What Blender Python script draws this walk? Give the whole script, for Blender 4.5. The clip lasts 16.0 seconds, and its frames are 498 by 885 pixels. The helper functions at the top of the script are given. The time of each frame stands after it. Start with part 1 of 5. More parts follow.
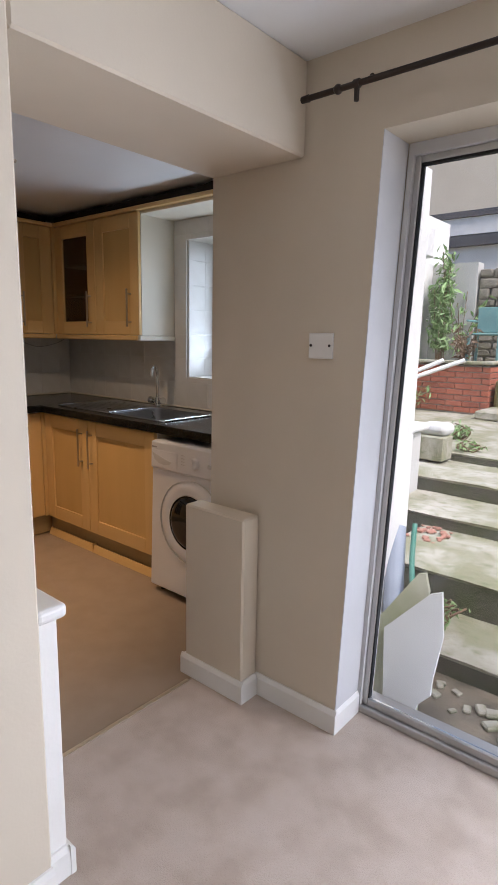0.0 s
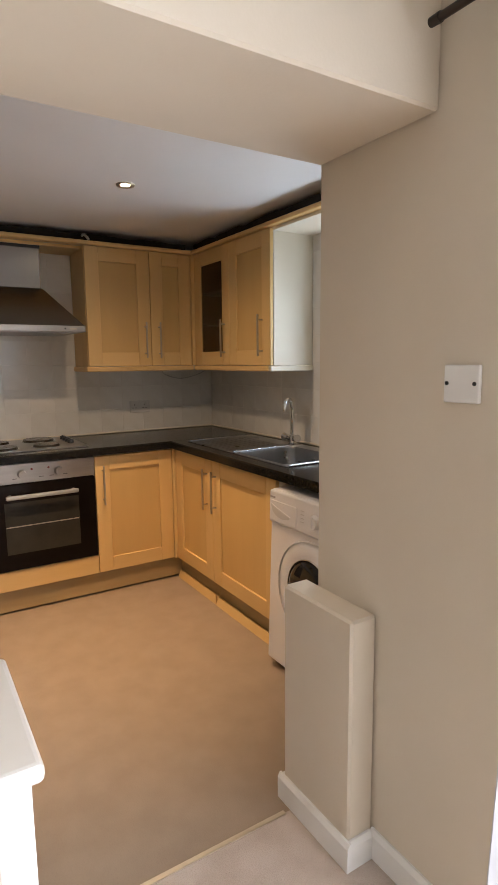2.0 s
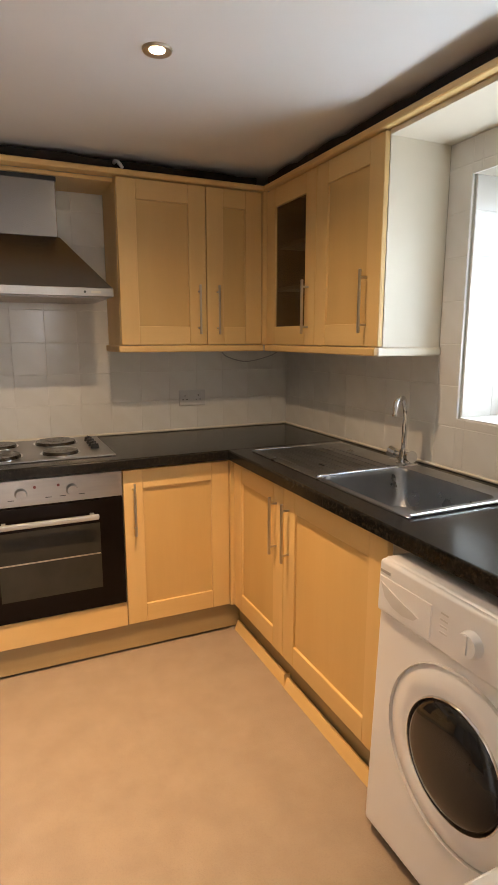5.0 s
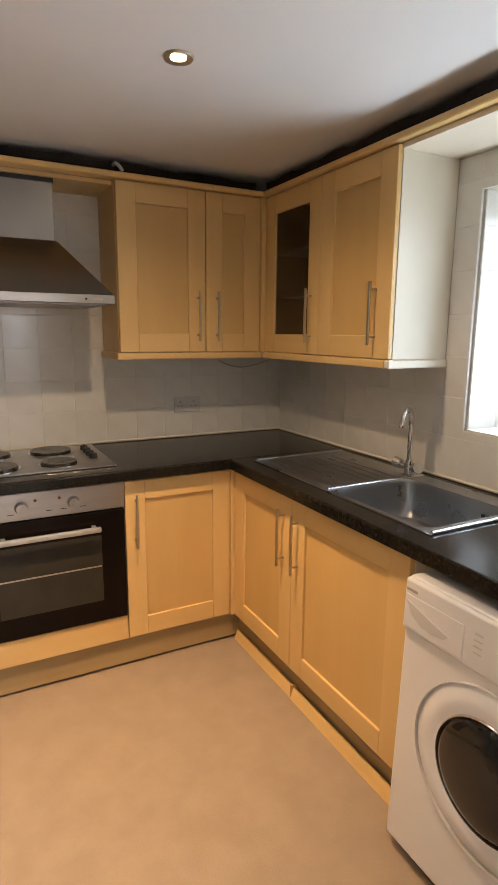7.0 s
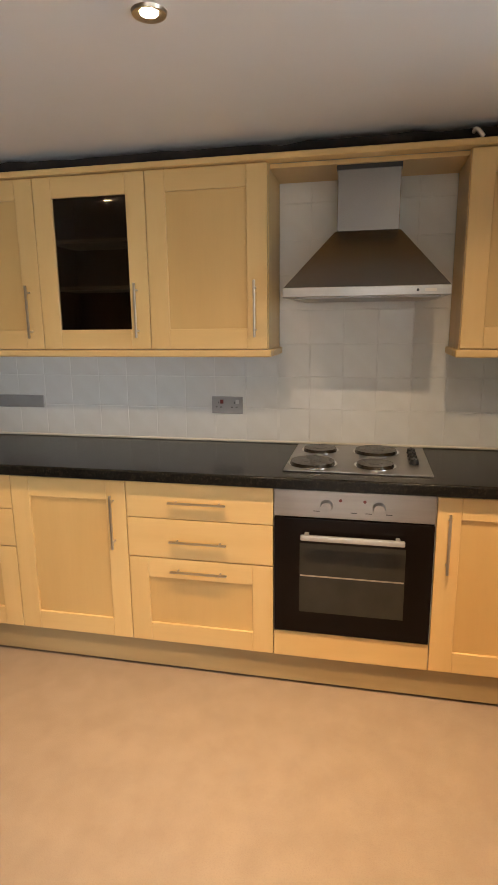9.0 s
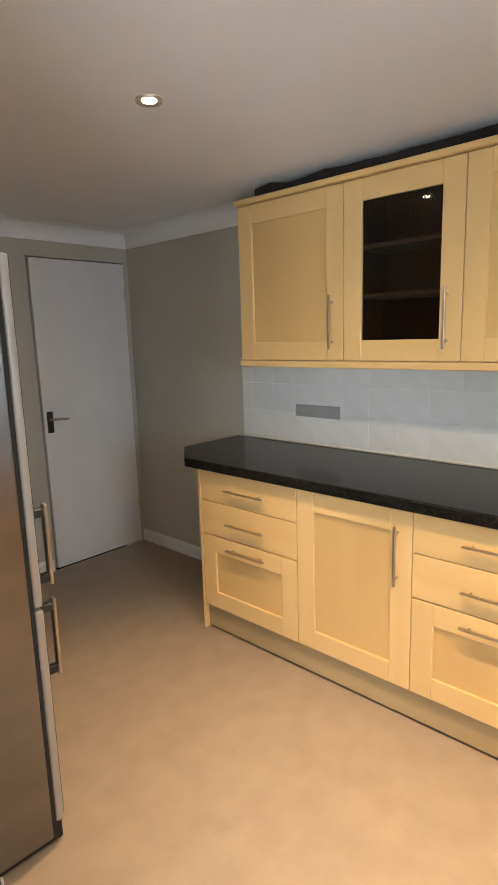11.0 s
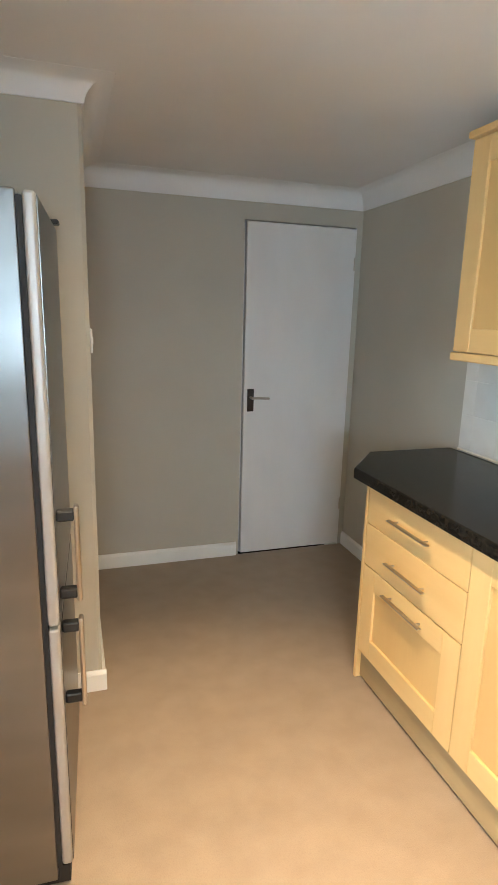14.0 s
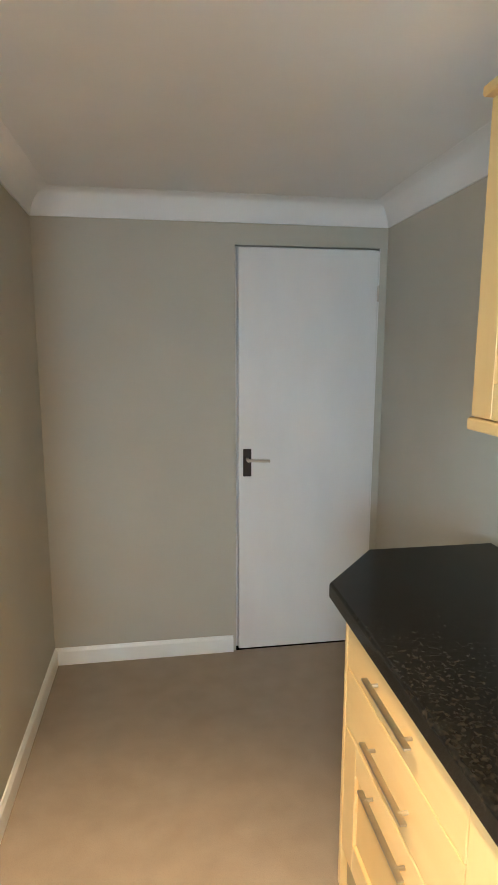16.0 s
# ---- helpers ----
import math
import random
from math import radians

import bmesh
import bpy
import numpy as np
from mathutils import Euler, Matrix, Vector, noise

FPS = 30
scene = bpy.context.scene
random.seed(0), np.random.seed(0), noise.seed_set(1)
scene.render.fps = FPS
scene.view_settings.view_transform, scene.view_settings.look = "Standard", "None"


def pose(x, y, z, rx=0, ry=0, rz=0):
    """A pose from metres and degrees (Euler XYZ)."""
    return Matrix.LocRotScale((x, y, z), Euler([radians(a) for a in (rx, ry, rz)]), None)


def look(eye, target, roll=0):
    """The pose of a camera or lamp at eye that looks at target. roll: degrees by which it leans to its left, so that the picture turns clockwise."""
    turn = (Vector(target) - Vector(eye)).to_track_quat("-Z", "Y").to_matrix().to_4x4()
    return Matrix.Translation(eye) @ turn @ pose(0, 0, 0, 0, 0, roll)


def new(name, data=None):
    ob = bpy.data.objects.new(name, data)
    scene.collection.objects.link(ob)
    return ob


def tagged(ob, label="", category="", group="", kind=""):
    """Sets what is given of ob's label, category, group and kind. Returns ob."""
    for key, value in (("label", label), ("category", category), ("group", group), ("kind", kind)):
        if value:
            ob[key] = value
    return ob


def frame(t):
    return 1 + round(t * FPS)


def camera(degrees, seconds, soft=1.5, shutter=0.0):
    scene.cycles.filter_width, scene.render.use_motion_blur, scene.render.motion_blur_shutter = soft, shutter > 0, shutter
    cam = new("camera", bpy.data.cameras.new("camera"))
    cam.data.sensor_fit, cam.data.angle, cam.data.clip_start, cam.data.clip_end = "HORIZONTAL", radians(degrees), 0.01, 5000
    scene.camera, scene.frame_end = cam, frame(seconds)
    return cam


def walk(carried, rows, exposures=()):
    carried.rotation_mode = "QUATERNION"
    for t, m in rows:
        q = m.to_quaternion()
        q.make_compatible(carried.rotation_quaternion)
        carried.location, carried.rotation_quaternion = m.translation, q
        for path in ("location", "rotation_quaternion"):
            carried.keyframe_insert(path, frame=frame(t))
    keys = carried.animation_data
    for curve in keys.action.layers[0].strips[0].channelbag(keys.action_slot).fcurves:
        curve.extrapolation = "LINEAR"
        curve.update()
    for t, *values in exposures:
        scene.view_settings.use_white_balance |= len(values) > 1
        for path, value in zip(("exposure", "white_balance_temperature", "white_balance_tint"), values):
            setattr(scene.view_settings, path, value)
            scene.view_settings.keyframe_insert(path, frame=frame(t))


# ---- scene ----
cam = camera(47.8, 16.0)
PATH = [
    (0, (0.241, 0.221, 1.354), (-1.023, 1.729, 0.992), 1.1),
    (0.5, (0.331, 0.247, 1.392), (-1.068, 1.634, 1.049), 0.1),
    (1, (0.315, 0.457, 1.365), (-1.197, 1.722, 1.029), -0.4),
    (1.5, (0.227, 0.643, 1.373), (-1.39, 1.775, 1.053), -0.2),
    (2, (0.025, 0.74, 1.391), (-1.657, 1.783, 1.103), -0.6),
    (2.5, (-0.185, 0.88, 1.417), (-1.914, 1.831, 1.093), -1.0),
    (3, (-0.375, 1.105, 1.424), (-2.216, 1.807, 1.086), -0.1),
    (3.5, (-0.467, 1.223, 1.412), (-2.352, 1.797, 1.067), 0.1),
    (4, (-0.583, 1.244, 1.411), (-2.467, 1.818, 1.065), 0.6),
    (4.5, (-0.747, 1.227, 1.408), (-2.595, 1.905, 1.051), 0.1),
    (4.7, (-0.819, 1.224, 1.396), (-2.643, 1.959, 1.035), 0.0),
    (6.8, (-0.955, 1.03, 1.453), (-2.635, 2.045, 1.07), 0.1),
    (7, (-0.966, 1.081, 1.456), (-2.702, 1.997, 1.073), 0.5),
    (7.5, (-0.997, 1.264, 1.463), (-2.886, 1.811, 1.098), 1.2),
    (8, (-0.979, 1.353, 1.456), (-2.939, 1.529, 1.096), 0.1),
    (8.5, (-0.985, 1.381, 1.478), (-2.942, 1.294, 1.073), -0.3),
    (9, (-1.139, 1.412, 1.473), (-3.053, 1.004, 1.057), -0.6),
    (9.5, (-1.284, 1.436, 1.482), (-3.106, 0.736, 1.044), -0.8),
    (10, (-1.316, 1.365, 1.486), (-3.059, 0.489, 1.046), -1.4),
    (10.2, (-1.326, 1.342, 1.487), (-3.027, 0.378, 1.063), -1.6),
    (12.3, (-1.529, 1.339, 1.478), (-2.47, -0.382, 1.089), -0.8),
    (12.5, (-1.541, 1.325, 1.473), (-2.448, -0.412, 1.073), -0.7),
    (13, (-1.62, 1.236, 1.47), (-2.511, -0.508, 1.064), -1.0),
    (13.5, (-1.82, 1.181, 1.459), (-2.578, -0.627, 1.06), -0.3),
    (14, (-2.109, 1.17, 1.48), (-2.705, -0.687, 1.036), 1.5),
    (14.5, (-2.259, 1.048, 1.473), (-2.77, -0.836, 1.041), 0.8),
    (15, (-2.365, 0.884, 1.502), (-2.818, -1.024, 1.108), -0.2),
    (15.5, (-2.513, 0.773, 1.494), (-2.897, -1.15, 1.1), 0.1),
    (16, (-2.729, 0.649, 1.531), (-3.028, -1.301, 1.199), 0.1),
]
EXPOSURES = [(0.0, 0.06, 6350, 17), (1.5, 0.48, 6650, 15), (2.0, 0.68, 6800, 15), (3.0, 1.14, 7100, 15), (4.5, 1.13, 7100, 14), (7.0, 1.03, 6950, 14), (7.6, 1.2, 7000, 13), (9.0, 1.18, 6950, 11), (10.2, 1.36, 6700, 8), (12.3, 1.92, 5950, 6), (14.0, 2.16, 5950, 2), (16.0, 2.42, 5950, 0)]
walk(cam, [(t, look(eye, target, roll)) for t, eye, target, roll in PATH], EXPOSURES)

# ---- world, sun, lamps ----
world = bpy.data.worlds.new("sky")
scene.world = world
world.use_nodes = True
wn = world.node_tree
sky = wn.nodes.new("ShaderNodeTexSky")
sky.sky_type, sky.sun_disc = "NISHITA", False
sky.sun_elevation, sky.sun_rotation = radians(54), radians(108)
wn.links.new(sky.outputs[0], wn.nodes["Background"].inputs[0])
wn.nodes["Background"].inputs[1].default_value = 0.15


def lamp(name, kind, m, energy, color, **more):
    data = bpy.data.lights.new(name, kind)
    data.energy, data.color = energy, color
    for key, value in more.items():
        if key == "size":
            data.size = value
        elif key == "size_y":
            data.shape, data.size_y = "RECTANGLE", value
        elif key == "spread":
            data.spread = value
        elif key == "angle":
            data.angle = value
        elif key == "spot":
            data.spot_size, data.spot_blend, data.shadow_soft_size = value, 1.0, 0.012
    ob = new(name, data)
    ob.matrix_world = m
    return ob


lamp("sun", "SUN", pose(0, 0, 10, 36, 0, 72), 5.0, (1.0, 0.975, 0.94), angle=radians(30))
lamp("patio_daylight", "AREA", look((0.82, 2.06, 1.0), (0.62, 0, 0.4)), 50, (0.82, 0.90, 1.0), size=1.45, size_y=1.75)
lamp("window_daylight", "AREA", look((-1.97, 3.0, 1.53), (-3.75, -1.9, 0.6)), 1.35, (0.68, 0.84, 1.0), size=0.86, size_y=0.8, spread=radians(62))
lamp("window_sill_daylight", "AREA", look((-1.97, 2.97, 1.22), (-1.97, 2.2, 1.86)), 3.0, (0.68, 0.84, 1.0), size=0.86, size_y=0.24, spread=radians(125))
lamp("window_skylight", "AREA", look((-2.25, 4.1, 2.95), (-1.97, 2.9, 1.4)), 46, (0.72, 0.87, 1.0), size=1.2, size_y=1.1)
SPOTS = [(-2.56, 1.695, 1.2), (-2.56, 0.88, 0.86), (-2.57, -0.12, 0.74)]
for sx, sy, power in SPOTS:
    lamp("downlight_beam", "SPOT", pose(sx, sy, 2.165), 62 * power, (1.0, 0.665, 0.37), spot=radians(70))
    lamp("downlight_spill", "SPOT", pose(sx, sy, 2.166), 12 * power ** 2, (1.0, 0.76, 0.51), spot=radians(150))


# ---- materials ----
def mat(name, color, rough=0.5, metal=0.0, alt=None, scale=8.0, detail=6.0, stretch=(1, 1, 1), bump=0.0, bump_scale=60.0, fac=(0.35, 0.65),
        fine=None, fine_scale=150.0, fine_amt=0.3, spec=0.5, rough_alt=None, vary=0.0, coat=0.0):
    """A principled material: a base colour, a second one mixed in by large noise, fine speckle, bump."""
    m = bpy.data.materials.new(name)
    m.use_nodes = True
    t = m.node_tree
    n, l = t.nodes, t.links
    b = n["Principled BSDF"]
    b.inputs["Roughness"].default_value, b.inputs["Metallic"].default_value = rough, metal
    b.inputs["Specular IOR Level"].default_value = spec
    b.inputs["Coat Weight"].default_value = coat
    b.inputs["Coat Roughness"].default_value = 0.15
    co = n.new("ShaderNodeTexCoord")
    mp = n.new("ShaderNodeMapping")
    mp.inputs["Scale"].default_value = stretch
    l.new(co.outputs["Object"], mp.inputs[0])
    big = n.new("ShaderNodeTexNoise")
    big.inputs["Scale"].default_value, big.inputs["Detail"].default_value = scale, detail
    l.new(mp.outputs[0], big.inputs["Vector"])
    ramp = n.new("ShaderNodeMapRange")
    ramp.inputs[1].default_value, ramp.inputs[2].default_value = fac
    l.new(big.outputs[0], ramp.inputs[0])
    mix = n.new("ShaderNodeMix")
    mix.data_type = "RGBA"
    mix.inputs[6].default_value = (*color, 1)
    mix.inputs[7].default_value = (*(alt or [c * 0.9 for c in color]), 1)
    l.new(ramp.outputs[0], mix.inputs[0])
    out = mix.outputs[2]
    if fine:
        fn = n.new("ShaderNodeTexNoise")
        fn.inputs["Scale"].default_value, fn.inputs["Detail"].default_value = fine_scale, 3
        l.new(mp.outputs[0], fn.inputs["Vector"])
        fr = n.new("ShaderNodeMapRange")
        fr.inputs[1].default_value, fr.inputs[2].default_value, fr.inputs[4].default_value = 0.5, 0.75, fine_amt
        l.new(fn.outputs[0], fr.inputs[0])
        fm = n.new("ShaderNodeMix")
        fm.data_type = "RGBA"
        fm.inputs[7].default_value = (*fine, 1)
        l.new(fr.outputs[0], fm.inputs[0])
        l.new(out, fm.inputs[6])
        out = fm.outputs[2]
    if vary:
        info = n.new("ShaderNodeObjectInfo")
        vr = n.new("ShaderNodeMapRange")
        vr.inputs[3].default_value, vr.inputs[4].default_value = 1 - vary, 1 + vary
        l.new(info.outputs["Random"], vr.inputs[0])
        hv = n.new("ShaderNodeHueSaturation")
        l.new(vr.outputs[0], hv.inputs["Value"])
        l.new(out, hv.inputs["Color"])
        out = hv.outputs[0]
    l.new(out, b.inputs["Base Color"])
    if rough_alt is not None:
        rr = n.new("ShaderNodeMapRange")
        rr.inputs[1].default_value, rr.inputs[2].default_value = fac
        rr.inputs[3].default_value, rr.inputs[4].default_value = rough, rough_alt
        l.new(big.outputs[0], rr.inputs[0])
        l.new(rr.outputs[0], b.inputs["Roughness"])
    if bump:
        bn = n.new("ShaderNodeTexNoise")
        bn.inputs["Scale"].default_value, bn.inputs["Detail"].default_value = bump_scale, 4
        l.new(mp.outputs[0], bn.inputs["Vector"])
        bp = n.new("ShaderNodeBump")
        bp.inputs["Strength"].default_value, bp.inputs["Distance"].default_value = bump, 0.01
        l.new(bn.outputs[0], bp.inputs["Height"])
        l.new(bp.outputs[0], b.inputs["Normal"])
    return m


def glass(name, tint=(1, 1, 1), rough=0.0):
    m = bpy.data.materials.new(name)
    m.use_nodes = True
    b = m.node_tree.nodes["Principled BSDF"]
    b.inputs["Base Color"].default_value = (*tint, 1)
    b.inputs["Transmission Weight"].default_value, b.inputs["Roughness"].default_value, b.inputs["IOR"].default_value = 1.0, rough, 1.45
    return m


def glow(name, color, strength):
    m = bpy.data.materials.new(name)
    m.use_nodes = True
    b = m.node_tree.nodes["Principled BSDF"]
    b.inputs["Emission Color"].default_value, b.inputs["Emission Strength"].default_value = (*color, 1), strength
    return m


M_CREAM = mat("cream_wall_paint", (0.65, 0.576, 0.47), 0.85, alt=(0.61, 0.538, 0.437), scale=2.5, bump=0.045, bump_scale=120, fac=(0.3, 0.7))
M_TAUPE = mat("taupe_wall_paint", (0.47, 0.44, 0.37), 0.85, alt=(0.44, 0.41, 0.345), scale=2.5, bump=0.045, bump_scale=120, fac=(0.3, 0.7))
M_CEIL = mat("white_ceiling_paint", (0.755, 0.755, 0.755), 0.9, alt=(0.72, 0.718, 0.71), scale=1.6, bump=0.03, bump_scale=110)
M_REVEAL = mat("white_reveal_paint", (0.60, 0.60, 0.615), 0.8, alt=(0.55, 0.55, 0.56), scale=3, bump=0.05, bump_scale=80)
M_GLOSS = mat("white_gloss_paint", (0.80, 0.79, 0.77), 0.35, alt=(0.76, 0.75, 0.72), scale=5, bump=0.05, bump_scale=60)
M_DOORW = mat("off_white_door_paint", (0.74, 0.72, 0.70), 0.45, alt=(0.68, 0.66, 0.645), scale=3, stretch=(1, 1, 0.4), bump=0.05, bump_scale=50)
M_CARPET = mat("beige_carpet", (0.54, 0.455, 0.39), 0.98, alt=(0.455, 0.372, 0.31), scale=7.5, detail=14, bump=0.4, bump_scale=300, fac=(0.40, 0.64), fine=(0.33, 0.265, 0.215), fine_scale=260, fine_amt=0.5, spec=0.1)
M_VINYL = mat("beige_vinyl_floor", (0.325, 0.25, 0.186), 0.5, alt=(0.288, 0.22, 0.162), scale=9, detail=10, fac=(0.34, 0.66), fine=(0.20, 0.152, 0.11), fine_scale=190, fine_amt=0.2, bump=0.15, bump_scale=260, spec=0.35)
M_MAPLE = mat("maple_veneer", (0.72, 0.495, 0.215), 0.42, alt=(0.66, 0.435, 0.178), scale=3.5, stretch=(3.0, 3.0, 0.35), fac=(0.25, 0.75), fine=(0.56, 0.36, 0.16), fine_scale=26, fine_amt=0.09, vary=0.03)
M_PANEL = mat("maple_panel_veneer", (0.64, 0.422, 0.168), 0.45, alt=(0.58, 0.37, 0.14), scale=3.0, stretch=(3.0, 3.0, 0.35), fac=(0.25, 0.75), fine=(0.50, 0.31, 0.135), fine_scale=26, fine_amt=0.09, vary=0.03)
M_MAPLEH = mat("maple_veneer_level", (0.72, 0.495, 0.215), 0.42, alt=(0.66, 0.435, 0.178), scale=3.5, stretch=(0.35, 0.35, 4.0), fac=(0.25, 0.75), fine=(0.56, 0.36, 0.16), fine_scale=26, fine_amt=0.09)
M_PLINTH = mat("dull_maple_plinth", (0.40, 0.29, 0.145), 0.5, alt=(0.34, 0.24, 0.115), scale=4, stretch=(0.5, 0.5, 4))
M_CREAMLAM = mat("cream_cabinet_laminate", (0.78, 0.72, 0.60), 0.4, alt=(0.745, 0.685, 0.565), scale=3)
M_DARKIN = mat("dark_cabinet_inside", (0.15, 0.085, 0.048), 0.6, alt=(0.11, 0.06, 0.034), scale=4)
M_SHELFG = mat("frosted_shelf_edge", (0.32, 0.27, 0.2), 0.3, alt=(0.28, 0.23, 0.17))
M_WORKTOP = mat("black_granite_laminate", (0.007, 0.0065, 0.006), 0.18, alt=(0.013, 0.012, 0.010), scale=40, fac=(0.45, 0.7), fine=(0.09, 0.07, 0.048), fine_scale=110, fine_amt=0.3, rough_alt=0.22, spec=0.16)
M_STEEL = mat("brushed_stainless_steel", (0.42, 0.40, 0.385), 0.30, 1.0, alt=(0.37, 0.355, 0.335), scale=3, stretch=(1, 1, 14), fac=(0.3, 0.7), rough_alt=0.38)
M_FRIDGE = mat("smeared_stainless_steel", (0.28, 0.272, 0.265), 0.31, 1.0, alt=(0.20, 0.195, 0.19), scale=3.0, detail=2, stretch=(0.7, 0.7, 2.4), fac=(0.2, 0.8), rough_alt=0.38)
fn = M_FRIDGE.node_tree
fb = fn.nodes["Principled BSDF"]
ft = fn.nodes.new("ShaderNodeTangent")
ft.direction_type, ft.axis = "RADIAL", "Z"
fn.links.new(ft.outputs[0], fb.inputs["Tangent"])
fb.inputs["Anisotropic"].default_value = 0.55
fw = fn.nodes.new("ShaderNodeTexNoise")
fw.inputs["Scale"].default_value, fw.inputs["Detail"].default_value, fw.inputs["Distortion"].default_value = 2.2, 2, 0.6
fm = fn.nodes.new("ShaderNodeMapping")
fm.inputs["Scale"].default_value = (0.8, 0.8, 2.2)
fn.links.new(fn.nodes["Texture Coordinate"].outputs["Object"], fm.inputs[0])
fn.links.new(fm.outputs[0], fw.inputs["Vector"])
fu = fn.nodes.new("ShaderNodeBump")
fu.inputs["Strength"].default_value, fu.inputs["Distance"].default_value = 0.3, 0.012
fn.links.new(fw.outputs[0], fu.inputs["Height"])
fn.links.new(fu.outputs[0], fb.inputs["Normal"])
M_HOOD = mat("dark_brushed_hood_steel", (0.30, 0.287, 0.275), 0.26, 1.0, alt=(0.282, 0.27, 0.257), scale=3, detail=1, stretch=(1, 1, 6), fac=(0.1, 0.9))
M_SINK = mat("satin_sink_steel", (0.34, 0.345, 0.355), 0.27, 1.0, alt=(0.29, 0.295, 0.305), scale=6, rough_alt=0.36)
M_CHROME = mat("polished_chrome", (0.78, 0.78, 0.78), 0.08, 1.0)
M_LIP = mat("rolled_steel_edge", (0.72, 0.72, 0.73), 0.24, 1.0)
M_HANDLE = mat("satin_nickel", (0.54, 0.48, 0.40), 0.33, 1.0)
M_BLKGLASS = mat("black_oven_glass", (0.006, 0.004, 0.0035), 0.08, alt=(0.008, 0.005, 0.004), spec=0.12)
M_OVENWIN = mat("smoked_oven_window", (0.038, 0.036, 0.029), 0.12, alt=(0.030, 0.028, 0.023), spec=0.2)
M_BLACK = mat("black_plastic", (0.02, 0.02, 0.02), 0.45)
M_DARKIRON = mat("dark_bronze_pole", (0.035, 0.024, 0.018), 0.4, 0.4)
M_PLATE = mat("cast_iron_hotplate", (0.07, 0.055, 0.038), 0.2, 0.8, alt=(0.04, 0.031, 0.022), scale=14, rough_alt=0.3)
M_WHITEPL = mat("white_enamel", (0.79, 0.785, 0.79), 0.28, alt=(0.76, 0.755, 0.76), scale=3, coat=0.2)
M_WHITEP2 = mat("grey_white_plastic", (0.62, 0.605, 0.59), 0.35)
M_GREYSOCK = mat("brushed_socket_plate", (0.40, 0.385, 0.375), 0.45, 0.2)
M_RED = mat("red_neon_switch", (0.16, 0.02, 0.015), 0.4)
M_TILE = mat("cream_glazed_tile", (0.74, 0.725, 0.69), 0.16, alt=(0.71, 0.69, 0.65), scale=9, bump=0.03, bump_scale=18, vary=0.025)
M_GROUT = mat("pale_grout", (0.74, 0.72, 0.68), 0.9, alt=(0.66, 0.64, 0.60), scale=20)
M_GLASS = glass("clear_glass")
M_DARKGLASS = glass("smoked_glass", (0.45, 0.36, 0.28), 0.02)
M_BOWL = mat("dark_drum_glass", (0.010, 0.010, 0.011), 0.05, alt=(0.016, 0.016, 0.017), spec=0.5)
M_ALU = mat("silver_door_frame", (0.50, 0.49, 0.48), 0.38, 0.7, alt=(0.42, 0.41, 0.40), scale=6)
M_UPVC = mat("white_upvc", (0.78, 0.77, 0.76), 0.35)
M_GASKET = mat("dark_rubber_gasket", (0.014, 0.014, 0.015), 0.7)
M_BRASS = mat("pale_metal_threshold", (0.66, 0.58, 0.46), 0.35, 0.8)
M_BULB = glow("warm_downlight_glow", (1.0, 0.82, 0.56), 40)
M_FRDOOR = mat("pale_grey_door_edge", (0.46, 0.44, 0.41), 0.4, 0.4, alt=(0.41, 0.39, 0.365), scale=4)
# the dark reflection on the fridge doors is put into this steel's colour
M_FRFRONT = mat("door_steel_dark_reflection", (0.17, 0.165, 0.16), 0.3, 1.0, alt=(0.14, 0.136, 0.13), scale=3, stretch=(1, 1, 8))
M_RENDER = mat("white_render", (0.80, 0.79, 0.77), 0.9, alt=(0.70, 0.69, 0.66), scale=1.2, detail=8, bump=0.4, bump_scale=40)
M_CABLE = mat("white_cable_sheath", (0.74, 0.72, 0.68), 0.45)


# ---- mesh helpers ----
def bx(bm, x0, x1, y0, y1, z0, z1, bevel=0.0, seg=1):
    r = bmesh.ops.create_cube(bm, size=1, matrix=Matrix.Translation(((x0 + x1) / 2, (y0 + y1) / 2, (z0 + z1) / 2)) @ Matrix.Diagonal((abs(x1 - x0), abs(y1 - y0), abs(z1 - z0), 1)))
    if bevel:
        es = {e for v in r["verts"] for e in v.link_edges}
        bmesh.ops.bevel(bm, geom=list(es), offset=bevel, segments=seg, affect="EDGES", profile=0.5)
    return bm


def cyl(bm, p0, p1, r0, r1=None, n=20, caps=True):
    p0, p1 = Vector(p0), Vector(p1)
    d = p1 - p0
    q = d.to_track_quat("Z", "Y").to_matrix().to_4x4()
    bmesh.ops.create_cone(bm, cap_ends=caps, segments=n, radius1=r0, radius2=r0 if r1 is None else r1, depth=d.length, matrix=Matrix.Translation((p0 + p1) / 2) @ q)
    return bm


